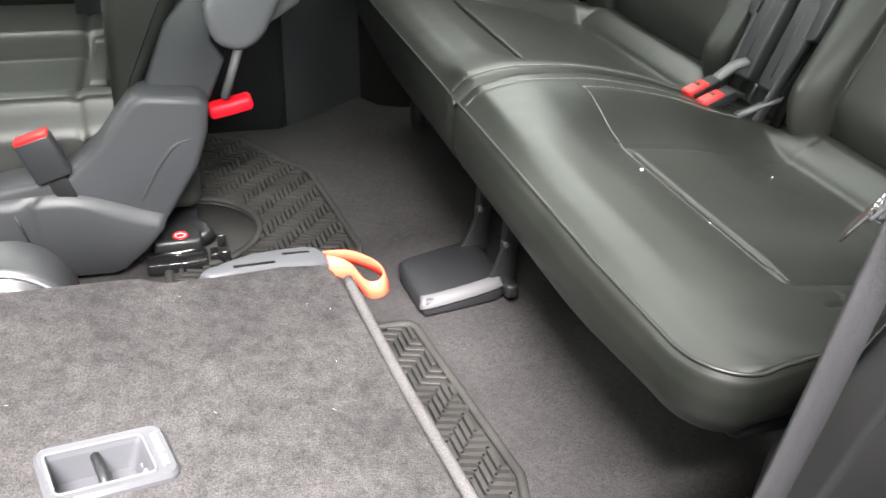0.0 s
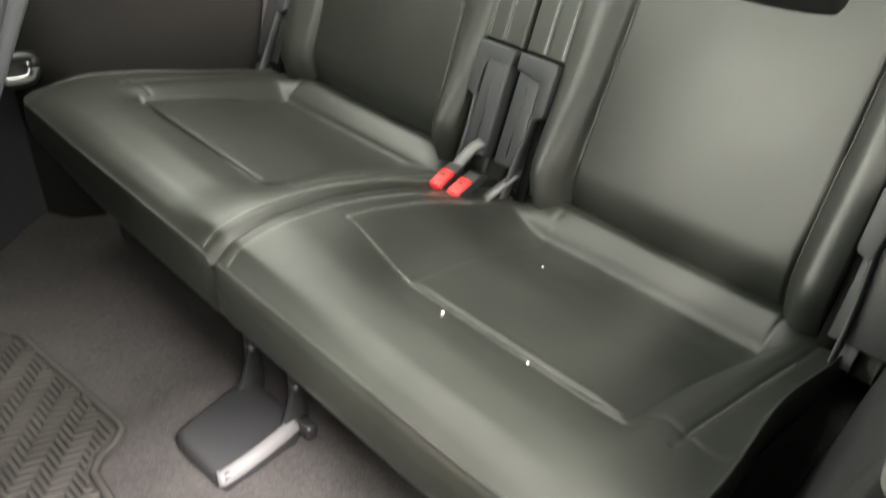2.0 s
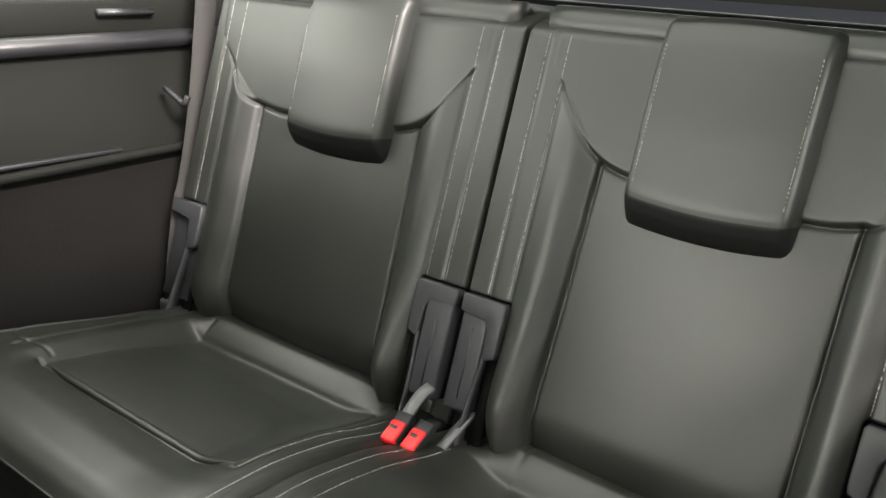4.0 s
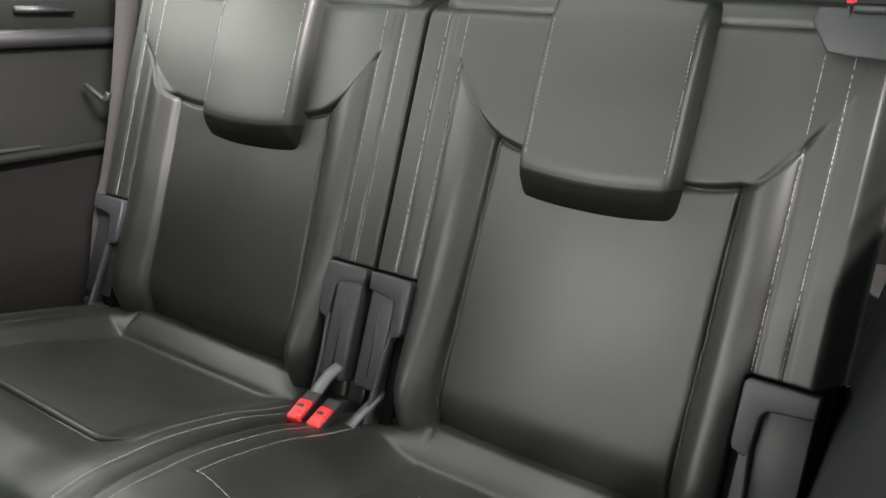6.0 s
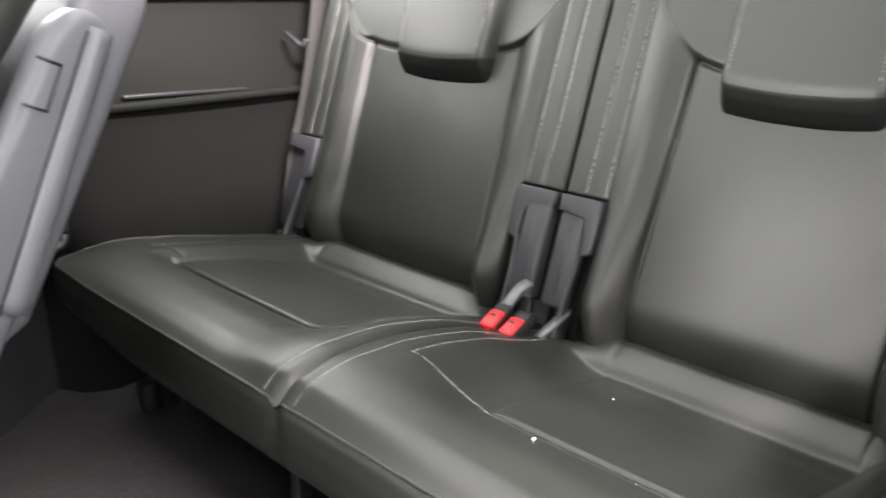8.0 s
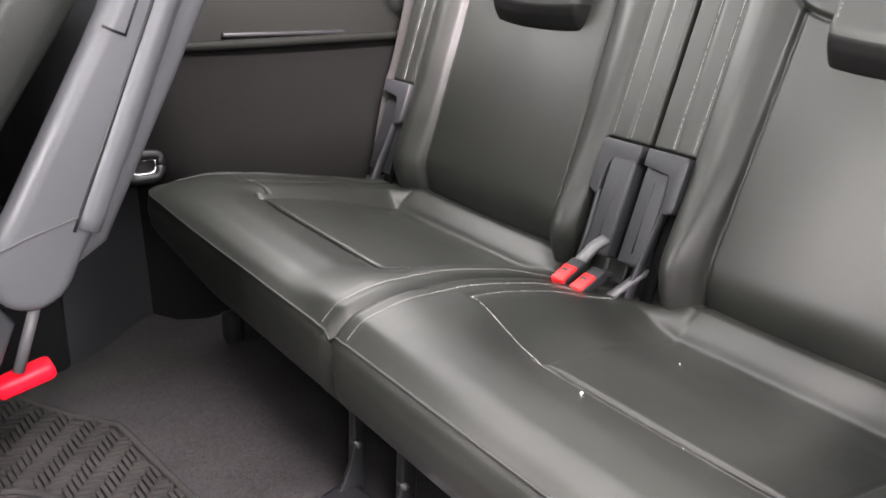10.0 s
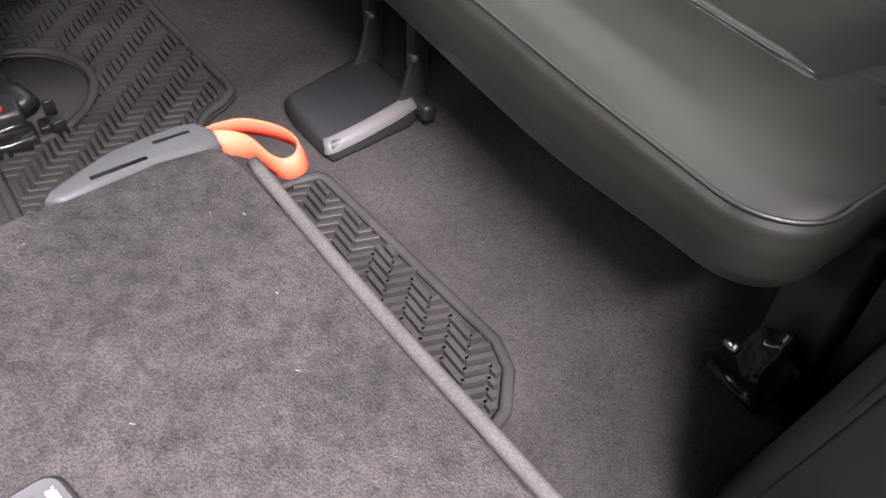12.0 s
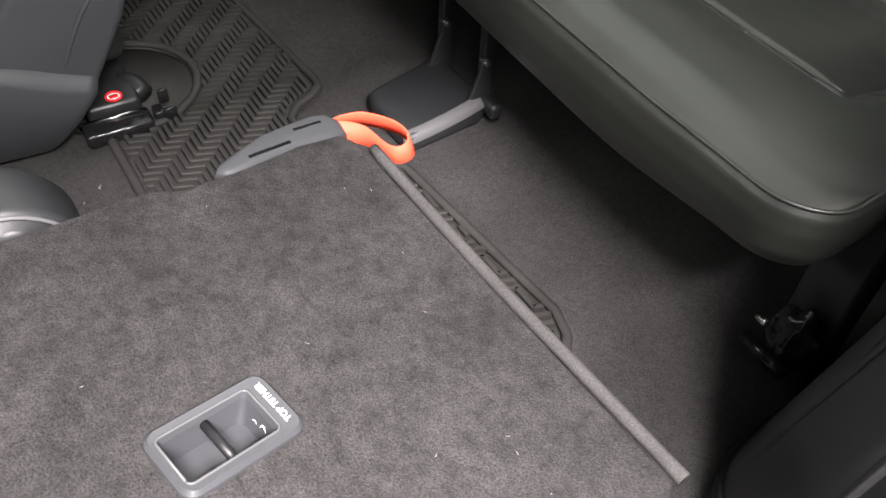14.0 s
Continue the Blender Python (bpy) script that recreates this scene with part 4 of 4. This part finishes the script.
def upright_seat():
    s = thing("upright_seat", (-0.45, -0.55, 0.0), "upright second-row seat in black leather with charcoal side covers", "car seat", "seats of the second row")
    cov = [(-0.337, 0.278), (-0.352, 0.292), (-0.43, 0.300), (-0.452, 0.288), (-0.50, 0.225), (-0.55, 0.182), (-0.66, 0.165), (-0.80, 0.165), (-0.80, 0.015), (-0.62, 0.01), (-0.491, 0.005), (-0.45, 0.045), (-0.405, 0.107), (-0.36, 0.18), (-0.342, 0.235)]
    part("side_cover", prism(cov, "x", -0.23, -0.152, 0.012, 3), PLASTIC, s, "charcoal plastic recliner side cover")
    # proud lower half with a sloping shoulder
    bm = bmesh.new()
    upper = [(-0.80, 0.150), (-0.623, 0.154), (-0.577, 0.156), (-0.538, 0.151), (-0.502, 0.139), (-0.459, 0.120), (-0.416, 0.103)]
    lower = [(-0.80, 0.138), (-0.640, 0.139), (-0.594, 0.139), (-0.543, 0.137), (-0.505, 0.119), (-0.462, 0.098), (-0.424, 0.088)]
    foot = [(-0.80, 0.012), (-0.64, 0.010), (-0.594, 0.010), (-0.56, 0.009), (-0.53, 0.008), (-0.497, 0.010), (-0.455, 0.042)]
    rows = [(upper, -0.153, 0.0), (upper, -0.150, -0.002), (lower, -0.1405, 0.002), (lower, -0.139, -0.004), (foot, -0.141, 0.006), (foot, -0.153, 0.0)]
    strips = [[bm.verts.new((x + (0.008 if k == 6 and x > -0.15 else 0) * -1, y, z + dz)) for k, (y, z) in enumerate(smooth_row)] for smooth_row, x, dz in [([(q.x, q.y) for q in smooth_path([(y, z, 0) for y, z in row], 4)], x, dz) for row, x, dz in rows]]
    for a, c in zip(strips, strips[1:]):
        for k in range(len(a) - 1):
            bm.faces.new((a[k], a[k + 1], c[k + 1], c[k]))
    bm.faces.new([st[-1] for st in strips])
    part("cover_step", bm, PLASTIC, s, "proud lower half of the side cover")
    crease = smooth_path([(-0.1525, y, z) for y, z in ((-0.455, 0.124), (-0.445, 0.141), (-0.425, 0.178), (-0.403, 0.209), (-0.387, 0.222), (-0.364, 0.229))], 5)
    part("cover_crease", tube(crease, [0.0042 * math.sin(math.pi * (k + 0.6) / (len(crease) + 0.2)) for k in range(len(crease))], 10, flat=0.9), PLASTIC, s, "raised moulded crease")
    part("cover_joint", tube([(-0.139, -0.628, 0.133), (-0.139, -0.620, 0.098), (-0.1395, -0.612, 0.06), (-0.140, -0.606, 0.02)], 0.0022, 6), PLASTIC_DARK, s, "dark joint between the covers")
    tip_up = Matrix.Translation((0, -0.335, 0.236)) @ Matrix.Rotation(radians(13), 4, "X") @ Matrix.Translation((0, 0.335, -0.236))
    part("recline_lever", box(-0.25, -0.217, -0.335, -0.264, 0.225, 0.249, 0.008, 3, None, tip_up), LEVER, s, "bright red recline lever")

    def cush(u, v):
        x, y = -0.78 + 0.55 * u, -1.1 + 0.74 * v
        far = 1 - smooth01(-0.60, -0.545, x)
        near = smooth01(-0.33, -0.285, x)
        rear = smooth01(-0.525, -0.512, y) * (1 - smooth01(-0.485, -0.47, y))
        z = 0.232 + 0.036 * max(far, near, 0.8 * rear)
        for d in (x + 0.548, x + 0.328, y + 0.527):
            z -= 0.006 * math.exp(-(d / 0.006) ** 2)
        return (x, y, z - 0.06 * smooth01(0.95, 1.0, u))
    part("seat_cushion", sheet(110, 120, cush), LEATHER, s, "black leather seat cushion with padded edges")
    part("cushion_side", box(-0.78, -0.235, -1.1, -0.36, 0.06, 0.22, 0.02), LEATHER_DARK, s)

    def spine(z):
        return -0.29 + 0.43 * (z - 0.30)
    # backrest: leather front, hard shell side with a rounded foot
    low = [(-0.330, 0.415), (-0.328, 0.39), (-0.319, 0.364), (-0.30, 0.350), (-0.272, 0.349), (-0.245, 0.368), (-0.226, 0.405), (-0.20, 0.45)]
    prof_shell = low + [(0.035 + spine(z), z) for z in (0.52, 0.6, 0.68, 0.73)] + [(-0.080, 0.757), (-0.100, 0.768), (-0.120, 0.764), (-0.145, 0.742), (-0.165, 0.705), (-0.20, 0.64), (-0.25, 0.55), (-0.295, 0.47)]
    fine = [(q.x, q.y) for q in smooth_path([(y, z, 0) for y, z in prof_shell], 3)]
    part("side_shell", prism(fine, "x", -0.24, -0.185, 0.016, 4), SHELL, s, "grey hard plastic backrest side shell")
    rib = [(-0.190, 0.012 + spine(z), z) for z in (0.44, 0.5, 0.6, 0.7, 0.745)]
    part("shell_rib", tube(smooth_path(rib, 4), 0.015, 12), SHELL, s, "rounded rear edge of the shell")
    groove = [(-0.1845, -0.004 + spine(z), z) for z in (0.44, 0.5, 0.6, 0.7, 0.745)]
    part("shell_groove", tube(smooth_path(groove, 4), 0.0022, 6), PLASTIC_DARK, s, "dark joint in the shell")
    seam = [(-0.1842, y, z) for y, z in ((-0.318, 0.428), (-0.28, 0.442), (-0.245, 0.452), (-0.212, 0.462))]
    part("shell_seam", tube(smooth_path(seam, 4), 0.0016, 6), PLASTIC_GREY, s, "pale joint above the rounded end cap")
    tab = Matrix.Translation((-0.183, spine(0.69) - 0.036, 0.69)) @ Matrix.Rotation(-math.atan(0.43), 4, "X")
    for x0, x1, z0, z1 in ((-0.014, 0.014, -0.028, -0.025), (-0.014, 0.014, 0.025, 0.028), (0.012, 0.014, -0.028, 0.028)):
        part("tab_groove", box(-0.002, 0.0012, x0, x1, z0, z1, 0.0, 1, None, tab), PLASTIC_DARK, s)
    part("back_shell", prism([(0.02 + spine(0.36), 0.36), (0.065 + spine(0.40), 0.40), (-0.080, 0.60), (-0.020, 0.72), (0.001, 0.765), (0.003, 0.79), (-0.012, 0.812), (-0.05, 0.818), (-0.085, 0.80)], "x", -0.78, -0.235, 0.02, 3), SHELL, s)
    part("backrest_bolster", prism([(-0.474, 0.235), (-0.445, 0.262), (-0.405, 0.335), (-0.372, 0.40), (-0.325, 0.50), (-0.05 + spine(0.78), 0.78), (-0.10 + spine(0.805), 0.805), (-0.16 + spine(0.7), 0.70), (-0.468, 0.43), (-0.475, 0.32)], "x", -0.78, -0.215, 0.018, 4), LEATHER, s, "black leather backrest bolster")
    part("recliner_arm", prism([(-0.432, 0.268), (-0.335, 0.262), (-0.305, 0.33), (-0.322, 0.36), (-0.322, 0.43), (-0.35, 0.43), (-0.388, 0.385), (-0.42, 0.31)], "x", -0.245, -0.205, 0.006), PLASTIC, s, "charcoal recliner side panel")
    part("recliner_rod", tube([(-0.205, -0.31, 0.27), (-0.205, -0.282, 0.35)], 0.007, 8), PLASTIC_GREY, s)


def front_buckle():
    b = thing("seat_belt_buckle", (-0.14, -0.58, 0.2), "square black seat belt buckle with an orange-red button", "seat belt buckle")
    m = Matrix.Translation((-0.155, -0.575, 0.215)) @ Matrix.Rotation(radians(18), 4, "X")
    part("housing", box(-0.012, 0.014, -0.026, 0.026, -0.035, 0.035, 0.005, 2, None, m), COVER, b)
    part("button", box(-0.010, 0.013, -0.024, 0.024, 0.028, 0.0385, 0.002, 2, None, m), RED, b, "orange-red release button")
    part("stalk", box(-0.006, 0.006, -0.014, 0.014, -0.09, -0.03, 0.003, 2, None, m), PLASTIC_DARK, b)


def floor_track():
    t = thing("floor_track", (-0.2, -0.41, 0.01), "black seat floor latch with a red warning sticker", "floor latch")
    part("box", box(-0.30, -0.168, -0.445, -0.368, 0.004, 0.042, 0.007), PLASTIC_DARK, t)
    part("lump", tube(smooth_path([(-0.24, -0.385, 0.02), (-0.225, -0.372, 0.03), (-0.20, -0.360, 0.02)], 4), 0.018, 12), PLASTIC_DARK, t)
    part("bar", box(-0.168, -0.128, -0.458, -0.362, 0.004, 0.026, 0.005), GLOSS, t, "glossy black sliding bar")
    part("slide", tube([(-0.158, -0.452, 0.027), (-0.158, -0.366, 0.027)], 0.0032, 8), CHROME, t, "bright metal edge of the bar")
    part("slide", tube([(-0.131, -0.452, 0.020), (-0.136, -0.364, 0.020)], 0.0018, 8), CHROME, t, "bright metal edge of the bar")
    clip = box(-0.166, -0.142, -0.358, -0.343, 0.004, 0.026, 0.003)
    box(-0.166, -0.160, -0.345, -0.330, 0.026, 0.050, 0.002, 1, clip)
    box(-0.146, -0.140, -0.345, -0.326, 0.008, 0.030, 0.002, 1, clip)
    part("clip", clip, GLOSS, t, "black two-pronged clip")
    disc = bmesh.new()
    bmesh.ops.create_circle(disc, cap_ends=True, segments=24, radius=0.0125)
    bmesh.ops.transform(disc, matrix=Matrix.Translation((-0.183, -0.402, 0.0436)), verts=disc.verts)
    st = part("sticker", disc, WHITE, t, "round white sticker with a red ring")
    ringp = [(-0.183 + 0.011 * math.cos(a), -0.402 + 0.011 * math.sin(a), 0.0442) for a in [2 * math.pi * k / 24 for k in range(25)]]
    part("sticker_ring", tube(ringp, 0.0018, 6), RED, st)
    part("sticker_mark", box(-0.187, -0.179, -0.408, -0.396, 0.0438, 0.0446), RED, st)


def build_mat():
    mt = thing("floor_mat", (-0.1, -0.25, 0.0), "black ribbed rubber floor mat with a raised rim", "floor mat")
    outline = [(-0.63, -0.43), (-0.36, -0.43)]
    cx, cy, r = -0.255, -0.385, 0.112
    for k in range(17):
        a = radians(205 - 250 * k / 16)
        outline.append((cx + r * math.cos(a), cy + r * math.sin(a)))
    outline += [(-0.145, -0.432), (-0.01, -0.425), (0.3, -0.40), (0.52, -0.30), (0.52, -0.12), (0.50, -0.075), (0.46, -0.042), (0.42, -0.032), (0.30, -0.048), (0.11, -0.072), (0.092, -0.08), (0.088, -0.10), (0.086, -0.14), (0.06, -0.168), (0.0, -0.176), (-0.065, -0.174), (-0.085, -0.158), (-0.098, -0.13), (-0.118, -0.108), (-0.14, -0.104), (-0.44, -0.137), (-0.51, -0.19), (-0.62, -0.255), (-0.66, -0.32)]
    part("base", prism(outline, "z", 0.001, 0.006, 0.002, 1), RUBBER, mt)
    well = [(cx + 0.108 * math.cos(2 * math.pi * k / 40), cy + 0.108 * math.sin(2 * math.pi * k / 40)) for k in range(40)]
    part("well", prism(well, "z", 0.0, 0.004), RUBBER, mt, "smooth round rubber recess")
    pts = [Vector((x, y, 0.010)) for x, y in outline]
    inner = []
    for k, p in enumerate(pts):
        d = pts[(k + 1) % len(pts)] - pts[k - 1]
        side = Vector((-d.y, d.x, 0)).normalized()
        inner.append(p + side * 0.006)
    part("rim", tube(inner + [inner[0]], 0.0068, 9, flat=0.75), RUBBER, mt, "broad raised rubber rim")
    return outline


def belt():
    b = thing("seat_belt", (0.81, -0.095, 0.4), "black seat belt hanging by the pillar with a bunched tongue", "seat belt")

    def band(points, width, bow, lean):
        """A webbing band bowed across its width, seen almost on edge from the door."""
        bm = bmesh.new()
        path = smooth_path(points, 8)
        side = Vector((lean, 0.96, 0.0)).normalized()
        out = Vector((side.y, -side.x, 0))
        rings = []
        for p in path:
            ring = []
            for k in range(9):
                c = -1 + k / 4
                ring.append(p + side * c * width / 2 + out * bow * (1 - c * c))
            rings.append([bm.verts.new(q + out * 0.0013) for q in ring] + [bm.verts.new(q - out * 0.0013) for q in reversed(ring)])
        for a, c in zip(rings, rings[1:]):
            for k in range(18):
                bm.faces.new((a[k], a[(k + 1) % 18], c[(k + 1) % 18], c[k]))
        bm.faces.new(rings[0][::-1]), bm.faces.new(rings[-1])
        return bm
    part("lower_webbing", band([(0.79, -0.10, 0.20), (0.803, -0.098, 0.36), (0.810, -0.095, 0.46), (0.815, -0.094, 0.54), (0.819, -0.094, 0.600)], 0.029, 0.005, -0.18), WEBBING, b)
    for n, off in enumerate((0.0, 0.004, -0.004, 0.007)):
        bunch = [(0.820 + off * 0.5, -0.108 + off, 0.596), (0.823 + off * 0.5, -0.105 + off, 0.606), (0.829, -0.102 + off, 0.615 + off * 0.5), (0.838, -0.102 - off, 0.622 + off), (0.850, -0.104, 0.624 + off), (0.864, -0.104, 0.618)]
        p = smooth_path(bunch, 6)
        part("bunched_webbing", ribbon(p, [(0.3 + 0.2 * n, -0.5, 0.8 + 0.5 * math.sin(i * 0.6 + n)) for i in range(len(p))], 0.010, 0.0018), WEBBING, b, "bunched webbing at the tongue")
    edge = [(0.817, -0.113, 0.596), (0.820, -0.113, 0.606), (0.826, -0.111, 0.616), (0.838, -0.110, 0.626), (0.856, -0.112, 0.632)]
    for n, dy in enumerate((0.0, 0.007)):
        line = [Vector((x + 0.001 * n, y + dy, z + 0.001)) for x, y, z in edge]
        part("edge_stitching", stitches([smooth_path(line, 4)], (-0.3, -0.8, 0.5), 0.002, 0.0012, 0.0012), SEAM, b, "pale stitched webbing edge")
    pad = [(0.816, -0.100, 0.608), (0.819, -0.100, 0.622), (0.828, -0.104, 0.636), (0.846, -0.110, 0.645), (0.872, -0.118, 0.650)]
    p = smooth_path(pad, 6)
    part("tongue", tube(p, [0.0065 + 0.004 * math.sin(math.pi * k / (len(p) - 1)) for k in range(len(p))], 12, flat=0.8), PLASTIC_GREY, b, "grey plastic belt tongue")
    blade = [(0.801, -0.105, 0.577), (0.806, -0.106, 0.586), (0.811, -0.106, 0.595), (0.816, -0.107, 0.604)]
    part("tongue_plate", ribbon(blade, [(0.6, -0.75, -0.2)] * 4, 0.008, 0.0016), CHROME, b, "bright metal tongue plate")
    part("upper_webbing", band([(0.832, -0.104, 0.635), (0.845, -0.106, 0.70), (0.89, -0.115, 0.85), (0.965, -0.13, 1.3)], 0.041, 0.003, -0.18), WEBBING, b)


def left_belt():
    b = thing("seat_belt", (-0.735, 0.54, 0.25), "dull grey seat belt running down beside the backrest", "seat belt")
    p = [(-0.80, 0.74, 1.15), (-0.775, 0.70, 0.90), (-0.748, 0.645, 0.66), (-0.737, 0.605, 0.52), (-0.733, 0.585, 0.47), (-0.73, 0.565, 0.38), (-0.727, 0.545, 0.265)]
    k = len(smooth_path(p, 5))
    part("webbing", ribbon(smooth_path(p, 5), [(0.2, 1, 0.2)] * k, 0.045, 0.0025), TAUPE, b)
    part("anchor", box(-0.745, -0.715, 0.52, 0.57, 0.24, 0.275, 0.006), PLASTIC, b)
    h = thing("coat_hook", (-0.745, 0.61, 0.68), "small black coat hook on the side trim", "hook")
    part("hook", tube(smooth_path([(-0.80, 0.605, 0.70), (-0.765, 0.605, 0.685), (-0.742, 0.607, 0.675), (-0.735, 0.612, 0.69)], 5), 0.0065, 8), PLASTIC_DARK, h)


build_setting()
left_wall()
right_wall()
rear_seat(1.0, "black leather rear bench seat beside the door opening")
rear_seat(-1.0, "black leather rear bench seat on the far side")
buckle(-0.002, 0.410, 0.315, 6, PLASTIC_GREY)
buckle(0.029, 0.419, 0.309, 2, PLASTIC_DARK)
bracket()
seat_foot(0.59, 0.15, 0.0, "glossy black latch foot under the bench end by the door")
seat_foot(-0.66, 0.15, 0.0, "black latch foot under the far end of the bench")
folded_seat()
upright_seat()
front_buckle()
floor_track()
MAT = build_mat()
belt()
left_belt()
for cx, cy, cr in ((0.278, 0.142, 0.0021), (0.394, 0.163, 0.0016), (0.23, 0.385, 0.0009)):
    crumb(cx, cy, cr)


# ---- ribs of the rubber mat ----
def inside(poly, x, y):
    hit = False
    for (x0, y0), (x1, y1) in zip(poly, poly[1:] + poly[:1]):
        if (y0 > y) != (y1 > y) and x < (x1 - x0) * (y - y0) / (y1 - y0) + x0:
            hit = not hit
    return hit


def clear_of_rim(poly, x, y, r=0.0165):
    return all(inside(poly, x + r * math.cos(a), y + r * math.sin(a)) for a in (0, 0.785, 1.571, 2.356, 3.142, 3.927, 4.712, 5.498))


def mat_ribs(poly):
    mat = bpy.data.objects["floor_mat"]
    base = Matrix.Translation(mat.location).inverted()
    meshes = {}
    for n in (2, 3, 4, 5, 6):
        bm = box(-0.006 * n / 2, 0.006 * n / 2, -0.0031, 0.0031, 0, 0.0092, 0.0010, 1)
        me = bpy.data.meshes.new("rib")
        bm.to_mesh(me)
        bm.free()
        me.materials.append(RUBBER)
        meshes[n] = me
    spots = []
    for i in range(-30, 31):
        for k in range(-75, 76):
            ox, oy = -0.1 + 0.044 * i - 0.0105 * k, -0.25 + 0.028 * i + 0.0092 * k
            for (ax, ay), n0 in (((0.036, 0.002), 6), ((0.008, 0.026), 5)):
                sx, sy = (ox, oy) if n0 == 6 else (ox + 0.036, oy + 0.002)
                ok = [t for t in range(n0) if clear_of_rim(poly, sx + ax * (t + 0.5) / n0, sy + ay * (t + 0.5) / n0)]
                if len(ok) >= 2:
                    c = (ok[0] + ok[-1] + 1) / 2 / n0
                    spots.append((sx + ax * c, sy + ay * c, math.atan2(ay, ax), ok[-1] - ok[0] + 1))
    spots.sort(key=lambda p: abs(p[0] - 0.05))
    near = [p for p in spots if p[0] > -0.36][:300]
    far = [p for p in spots if p not in near]
    for x, y, a, n in near:
        ob = new("rib", meshes[n])
        ob.parent, ob.matrix_parent_inverse = mat, base
        ob.matrix_basis = Matrix.Translation((x, y, 0.0055)) @ Matrix.Rotation(a, 4, "Z")
    bm = bmesh.new()
    for x, y, a, n in far:
        box(-0.006 * n / 2, 0.006 * n / 2, -0.0031, 0.0031, 0, 0.0092, 0, 1, bm, Matrix.Translation((x, y, 0.0055)) @ Matrix.Rotation(a, 4, "Z"))
    tagged(part("tread", bm, RUBBER, mat, smooth=False), kind="stuff")


mat_ribs(MAT)


# ---- specks on the felt ----
def lint():
    rng = random.Random(5)
    bm = bmesh.new()
    for k in range(44):
        x, y = rng.uniform(0.36, 0.73), rng.uniform(-1.0, -0.24)
        if abs(x - 0.58) < 0.06 and abs(y + 0.46) < 0.06:
            continue
        a, n = rng.uniform(0, 6.28), rng.uniform(0.0006, 0.0035)
        z = panel_z(y) + 0.0008
        q = (x + n * math.cos(a), y + n * math.sin(a))
        tube([(x, y, z), ((x + q[0]) / 2 + n * 0.2, (y + q[1]) / 2, z + 0.0005), (q[0], q[1], panel_z(q[1]) + 0.0008)], rng.uniform(0.0002, 0.00035), 4, bm)
    tagged(part("lint", bm, LINT), "pale lint and specks caught in the grey felt", "lint", kind="stuff")


lint()


# ---- scuffs on the carpet ----
def scuffs():
    rng = random.Random(11)
    bm = bmesh.new()
    for k in range(26):
        x, y = rng.gauss(0.03, 0.05), rng.gauss(-0.50, 0.03)
        a, n = rng.uniform(0, 6.28), rng.uniform(0.001, 0.007)
        z = floor_z(x, y) + 0.0012
        tube([(x, y, z), (x + n * math.cos(a) * 0.5, y + n * math.sin(a) * 0.4, z), (x + n * math.cos(a), y + n * math.sin(a), z)], rng.uniform(0.0004, 0.0011), 5, bm)
    tagged(part("scuff_mark", bm, LINT), "pale scuffs and crumbs on the dark carpet", "scuffs", kind="stuff")


scuffs()
